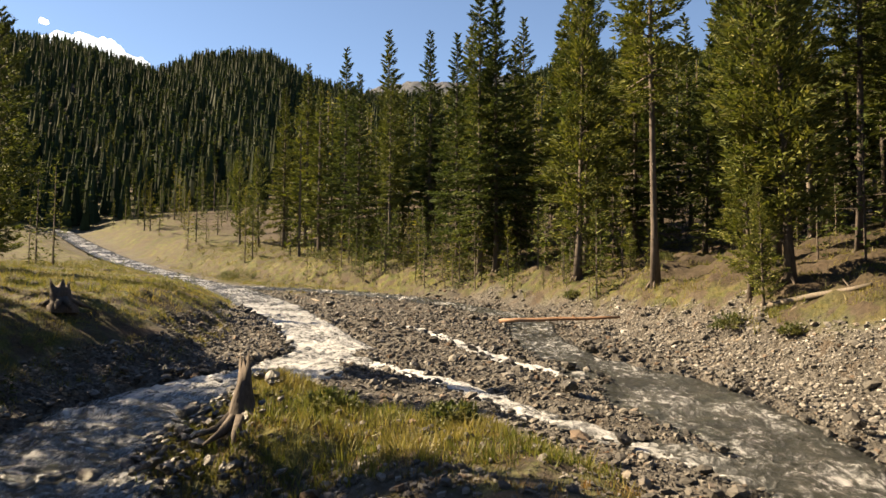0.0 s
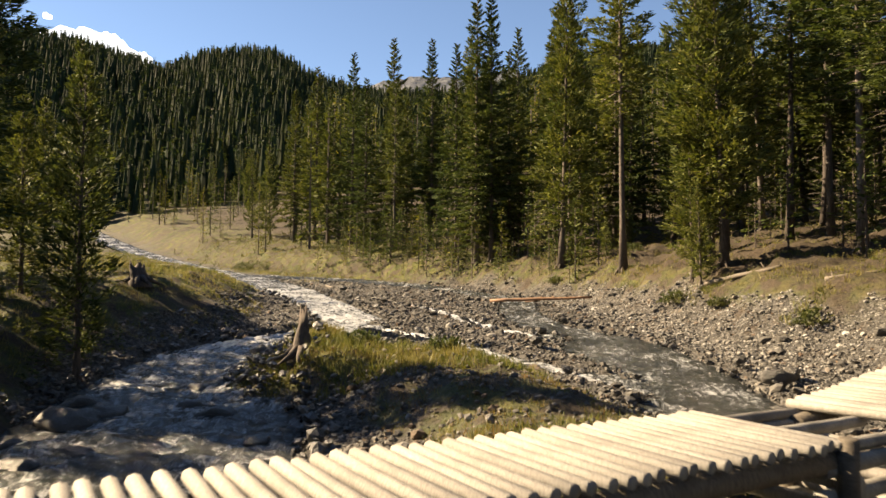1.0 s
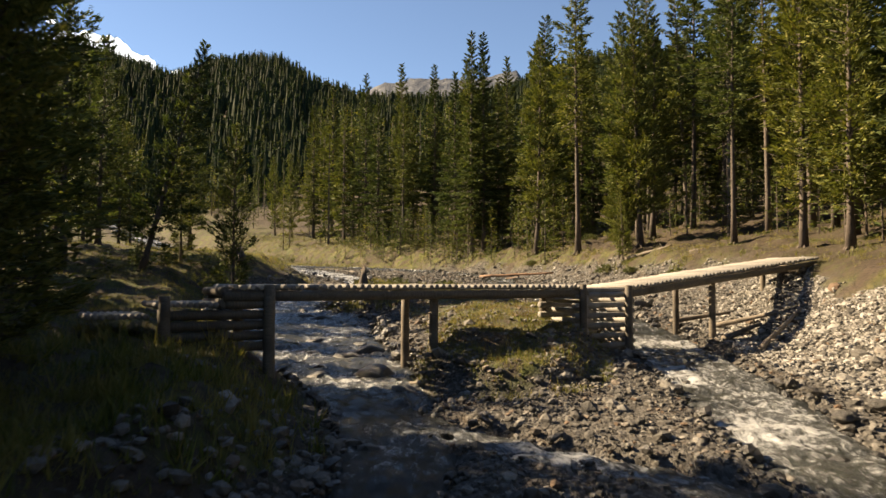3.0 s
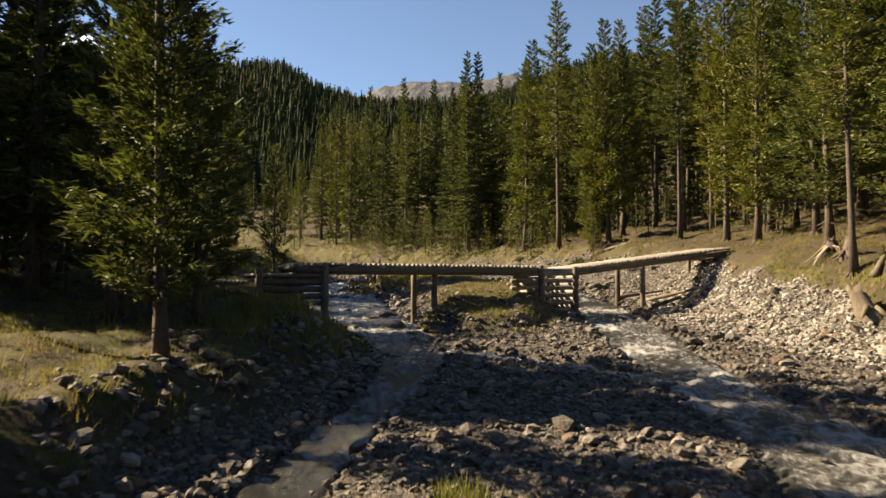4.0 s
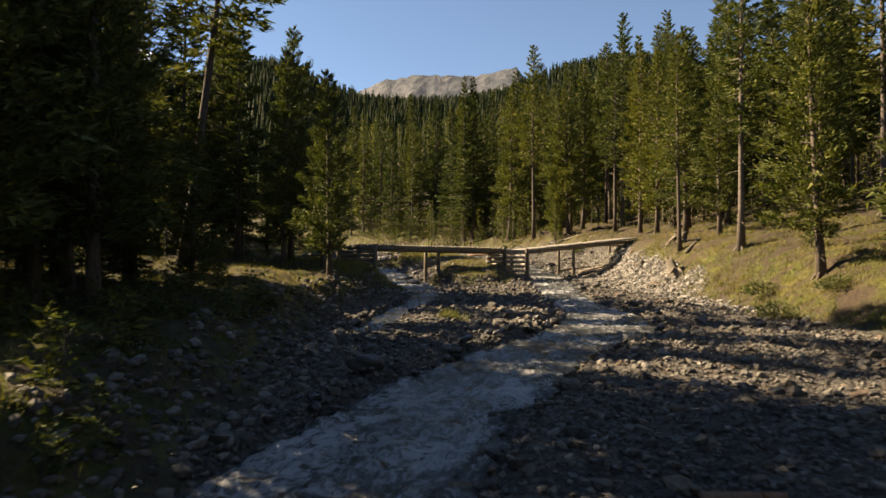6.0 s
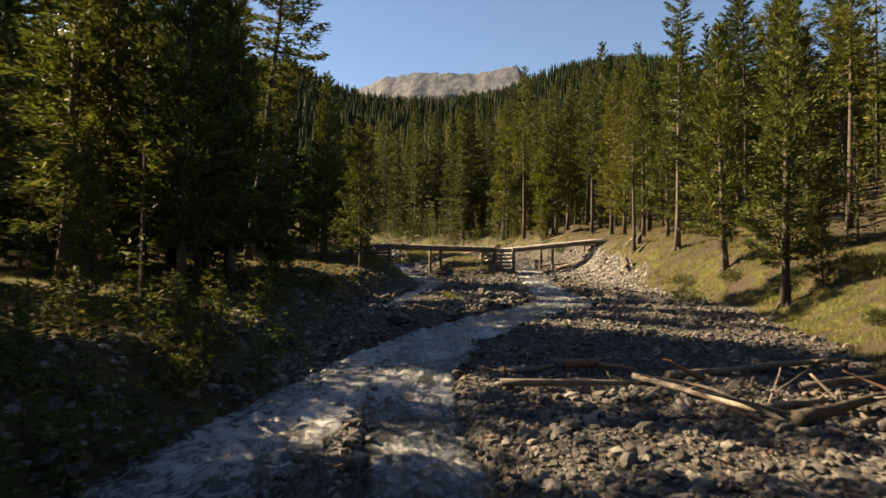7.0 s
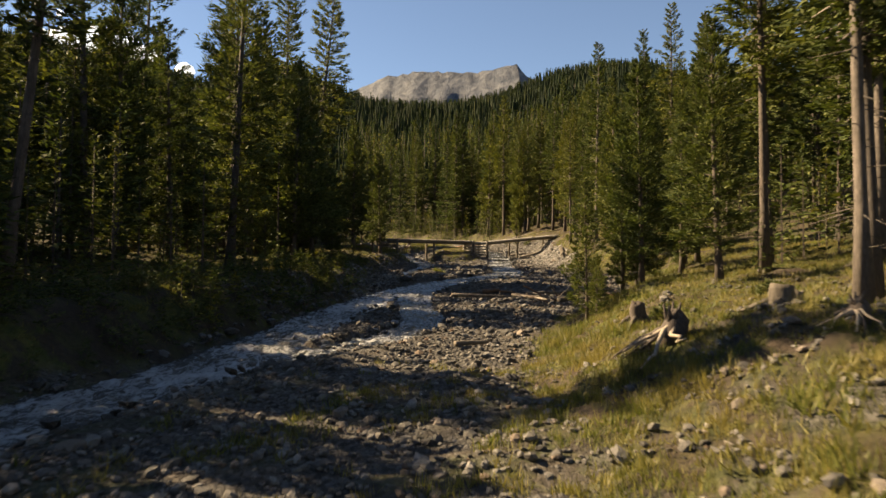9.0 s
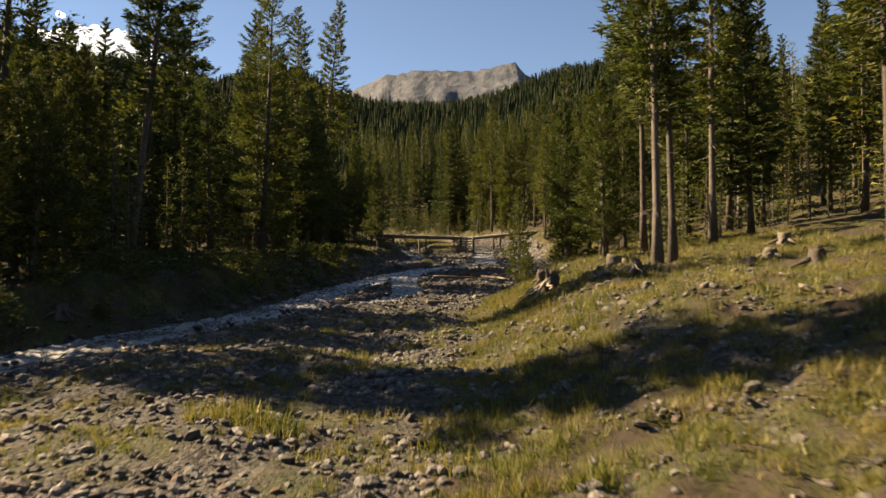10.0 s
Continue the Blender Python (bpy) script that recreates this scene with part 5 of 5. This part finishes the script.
p = scatter(107, 3400, -6, 6, -4, 17, lambda x, y: (nearest(x, y, ISLAND)[0] < 2.9) & (nearest(x, y, ALL_STREAM)[0] > 1.2))
stones("gravel", 14, p, sizes_of(108, len(p), 0.036, 0.5, 0.018, 0.11), M_STONE, 1, "fine stones between the grass of the islet")
p = scatter(109, 4200, -11, 11, -8, 30, lambda x, y: (nearest(x, y, ALL_STREAM)[0] < nearest(x, y, ALL_STREAM)[1] * 0.55) & (waves(x, y, 3.0, 110) > -0.1))
stones("stream_stones", 15, p, sizes_of(111, len(p), 0.075, 0.5, 0.04, 0.22), M_WET, 1, "dark wet stones breaking the stream surface", 0.35, 0.17)
p = scatter(67, 4600, -14, 12, -100, 60, in_stream)
stones("stream_stones", 9, p, sizes_of(68, len(p), 0.085, 0.45, 0.045, 0.25), M_WET, 1, "dark wet stones breaking the stream surface", 0.3, 0.17)


def grass(name, seed, places, heights, blades, mat, label):
    r = np.random.RandomState(seed)
    n = len(places)
    p = np.repeat(np.concatenate([places, land(places[:, 0], places[:, 1])[:, None]], 1), blades, axis=0)
    h = np.repeat(heights, blades)[:, None] * r.uniform(0.5, 1.2, (n * blades, 1))
    p[:, :2] += r.normal(size=(n * blades, 2)) * 0.07
    d = r.normal(size=(n * blades, 3)) * 0.38 + np.array([0, 0, 1.0])
    d /= np.linalg.norm(d, axis=1, keepdims=True)
    side = np.cross(d, r.normal(size=d.shape))
    side /= np.linalg.norm(side, axis=1, keepdims=True)
    w = h * 0.028 + 0.005
    p[:, 2] -= 0.03
    v = np.stack([p + side * w, p - side * w, p + d * h], 1).reshape(-1, 3)
    tagged(new(name, mesh_from(name, v, np.arange(len(v)).reshape(-1, 3), [mat])), label, "grass", kind="stuff")


def on_grass(x, y):
    g, t, _ = cover(x, y)
    d, w = nearest(x, y, ALL_STREAM)
    return (g < 0.35) & (t > 0.4 + 0.5 * waves(x, y, 2.2, 71)) & (d > w * 0.6)


p = scatter(72, 32000, -18, 22, -104, 32, on_grass)
grass("grass", 73, p, np.random.RandomState(74).uniform(0.07, 0.24, len(p)), 4, M_GRASS, "short yellow-green mountain grass")
p = scatter(91, 14000, -9, 9, -99, -60, lambda x, y: (waves(x, y, 3.4, 92) + 0.5 * waves(x, y, 1.1, 93) > 0.25) & (nearest(x, y, ALL_STREAM)[0] > 3.2) & (cover(x, y)[0] < 0.9))
grass("grass", 94, p, np.random.RandomState(95).uniform(0.08, 0.30, len(p)), 5, M_GRASS, "tufts of yellow-green grass between the stones")
p = scatter(96, 24000, -48, 12, 30, 118, lambda x, y: (cover(x, y)[0] < 0.4) & (waves(x, y, 4, 97) > -0.3))
grass("grass", 98, p, np.random.RandomState(99).uniform(0.2, 0.5, len(p)), 4, M_GRASS, "green meadow grass beside the upper stream")
p = scatter(112, 3200, -6, 6, -3, 17, lambda x, y: (nearest(x, y, ISLAND)[0] < 2.7) & (waves(x, y, 2.0, 113) > -0.1))
grass("grass", 114, p, np.random.RandomState(115).uniform(0.06, 0.2, len(p)), 5, M_DRY, "golden dry grass and herbs on the islet")
p = scatter(116, 3000, -1, 7, -5, 7, lambda x, y: (nearest(x, y, ISLAND)[0] < 3.0) & (waves(x, y, 2.4, 117) > -0.4))
grass("grass", 118, p, np.random.RandomState(119).uniform(0.08, 0.24, len(p)), 5, M_GRASS, "yellow-green grass on the mound under the bridge")
p = scatter(75, 420, -8.5, -1.6, -13, -4, on_grass)
grass("tall_grass", 76, p, np.random.RandomState(77).uniform(0.2, 0.6, len(p)), 9, M_GRASS, "tall seeding grass on the stream bank")

p = scatter(81, 21000, 2, 20, -94, -52, on_grass)
grass("grass", 82, p, np.random.RandomState(83).uniform(0.1, 0.32, len(p)), 5, M_GRASS, "thick yellow-green grass on the sunny bank")
p = scatter(145, 15000, -24, -3, -62, 4, lambda x, y: (LEFT(y) - x > 0.9) & (waves(x, y, 3.8, 146) + 0.5 * waves(x, y, 1.2, 147) > -0.1))
grass("grass", 148, p, np.random.RandomState(149).uniform(0.08, 0.3, len(p)), 5, M_GRASS, "yellow-green grass under the pines of the shaded bank")
p = scatter(84, 12000, 12, 24, -48, 2, on_grass)
grass("grass", 85, p, np.random.RandomState(86).uniform(0.12, 0.35, len(p)), 5, M_GRASS, "thick yellow-green grass on the sunny bank")
p = scatter(78, 420, -5.5, 2.5, 11.2, 18, lambda x, y: nearest(x, y, ISLAND)[0] < 1.9)
grass("tall_grass", 79, p, np.random.RandomState(80).uniform(0.15, 0.4, len(p)), 7, M_GRASS, "thick grass and herbs on the islet")


p = scatter(131, 2600, -6, 3, 11.5, 18.5, lambda x, y: nearest(x, y, ISLAND)[0] < 2.3 + 0.5 * waves(x, y, 1.6, 132))
grass("tall_grass", 133, p, np.random.RandomState(134).uniform(0.1, 0.34, len(p)), 7, M_GRASS, "lush yellow-green grass and moss crowning the islet")
p = scatter(135, 9000, 8, 32, 2, 62, lambda x, y: (x - RIGHT(y) > np.interp(y, [0, 20, 40], [4.5, 3.6, 2.0])) & (waves(x, y, 4.2, 136) + 0.5 * waves(x, y, 1.3, 137) > 0.3))
grass("grass", 138, p, np.random.RandomState(139).uniform(0.1, 0.34, len(p)), 6, M_GRASS, "green grass and bilberry patches on the forest bank")
p = scatter(141, 7000, -22, -8, 10, 62, lambda x, y: (LEFT(y) - x > 0.5) & (waves(x, y, 3.4, 142) > -0.2))
grass("grass", 143, p, np.random.RandomState(144).uniform(0.08, 0.28, len(p)), 5, M_GRASS, "yellowing grass of the open meadow bank")


def clump(cx, cy, r):
    q = np.random.RandomState(int(abs(cx * 91 + cy * 13)))
    return np.stack([cx + q.normal(size=60) * r * 0.5, cy + q.normal(size=60) * r * 0.5], 1)


p = np.concatenate([clump(x, y, r) for x, y, r in [(4.9, -62.2, 0.8), (5.5, -61.8, 0.7), (5.9, -65.2, 0.8), (5.4, -70.2, 1.0), (6.0, -72.6, 0.9), (5.2, -67.0, 0.7), (-0.6, -85.4, 0.7), (-1.5, -85.0, 0.6), (3.0, -88.8, 0.6), (4.4, -88.9, 0.4), (7.2, -75.6, 0.9), (6.2, -77.4, 0.7), (15.2, -12.5, 1.2), (14.6, -10.8, 1.0), (17.0, -26.0, 1.4), (15.6, -30.0, 1.2), (13.6, 20.4, 0.9), (12.6, 27.4, 0.9), (7.8, -58.4, 0.8), (-5.6, -8.6, 0.9), (-4.9, -10.4, 0.7), (-3.9, -8.4, 0.7), (0.6, -21.4, 0.5), (-6.2, -13.2, 0.8), (-4.5, -13.6, 0.7)]])
grass("tall_grass", 161, p, np.random.RandomState(162).uniform(0.16, 0.46, len(p)), 8, M_GRASS, "lush bright clumps of grass on the bank")
p = scatter(163, 9000, 9, 18, -15, 12, on_fan)
stones("pale_gravel", 23, p, sizes_of(164, len(p), 0.05, 0.4, 0.03, 0.12), M_PALE, 0, "pale sunlit limestone chips on the sloping bank")


def shrub(x, y, r, h, label="low leafy green shrub on the bank"):
    q = np.random.RandomState(int(abs(x * 13 + y * 7)))
    n = int(90 + 160 * r)
    d = q.normal(size=(n, 3))
    d[:, 2] = np.abs(d[:, 2])
    d /= np.linalg.norm(d, axis=1, keepdims=True)
    pos = d * q.uniform(0.45, 1.0, (n, 1)) * np.array([r, r, h])
    v, f = fans(q, pos, d, 6, 0.16, 0.8)
    ob = thing("shrub", label, "shrub", "shrubs", Matrix.Translation((x, y, float(land(x, y)) - 0.03)))
    part("leaves", mesh_from("leaves", v, f, [M_LEAF]), ob)
    stems = [tube([(0, 0, -0.05), tuple(d[k] * np.array([r, r, h]) * 0.8)], [0.02, 0.006], 4, caps=False) for k in range(9)]
    part("stems", mesh_from("stems", *join(stems), [M_BARK]), ob)


for x, y, r, h in [(13.1, 19.3, 0.7, 0.6), (13.9, -20.6, 1.2, 0.8), (-5.6, -45.9, 0.8, 0.9), (-5.4, -47.4, 0.7, 0.7), (-6.4, -43.8, 0.9, 0.8), (-24.5, 92, 2.6, 1.5), (-27, 95, 2.0, 1.2), (15.6, -15.6, 1.2, 0.7), (-4.8, 79.2, 1.0, 0.8), (11.2, 28.6, 0.9, 0.6), (12.2, 25.6, 0.6, 0.4), (-2.2, 14.6, 0.7, 0.5), (0.2, 13.9, 0.6, 0.45), (-6.5, -33, 0.8, 0.7), (-5.6, -27.5, 0.7, 0.6), (17.4, -25.5, 1.0, 0.8), (7.4, -66.5, 0.5, 0.4), (10.5, -66, 0.5, 0.4), (-9.4, -61, 0.8, 0.7), (13.0, 43.5, 0.9, 0.8), (10.6, 52, 1.0, 1.0), (16.8, -20, 0.9, 0.6), (19, -31, 1.0, 0.8), (17.8, -35, 0.8, 0.6), (15.8, -36.5, 0.7, 0.5), (20.5, -26, 0.9, 0.7), (5.2, 60, 0.9, 0.8), (2.0, 66, 1.1, 0.9), (-3.5, 75, 1.2, 1.0), (-9, 83, 1.3, 1.0), (8.2, 46, 0.7, 0.5), (-14, 88, 1.5, 1.1)]:
    shrub(x, y, r, h)
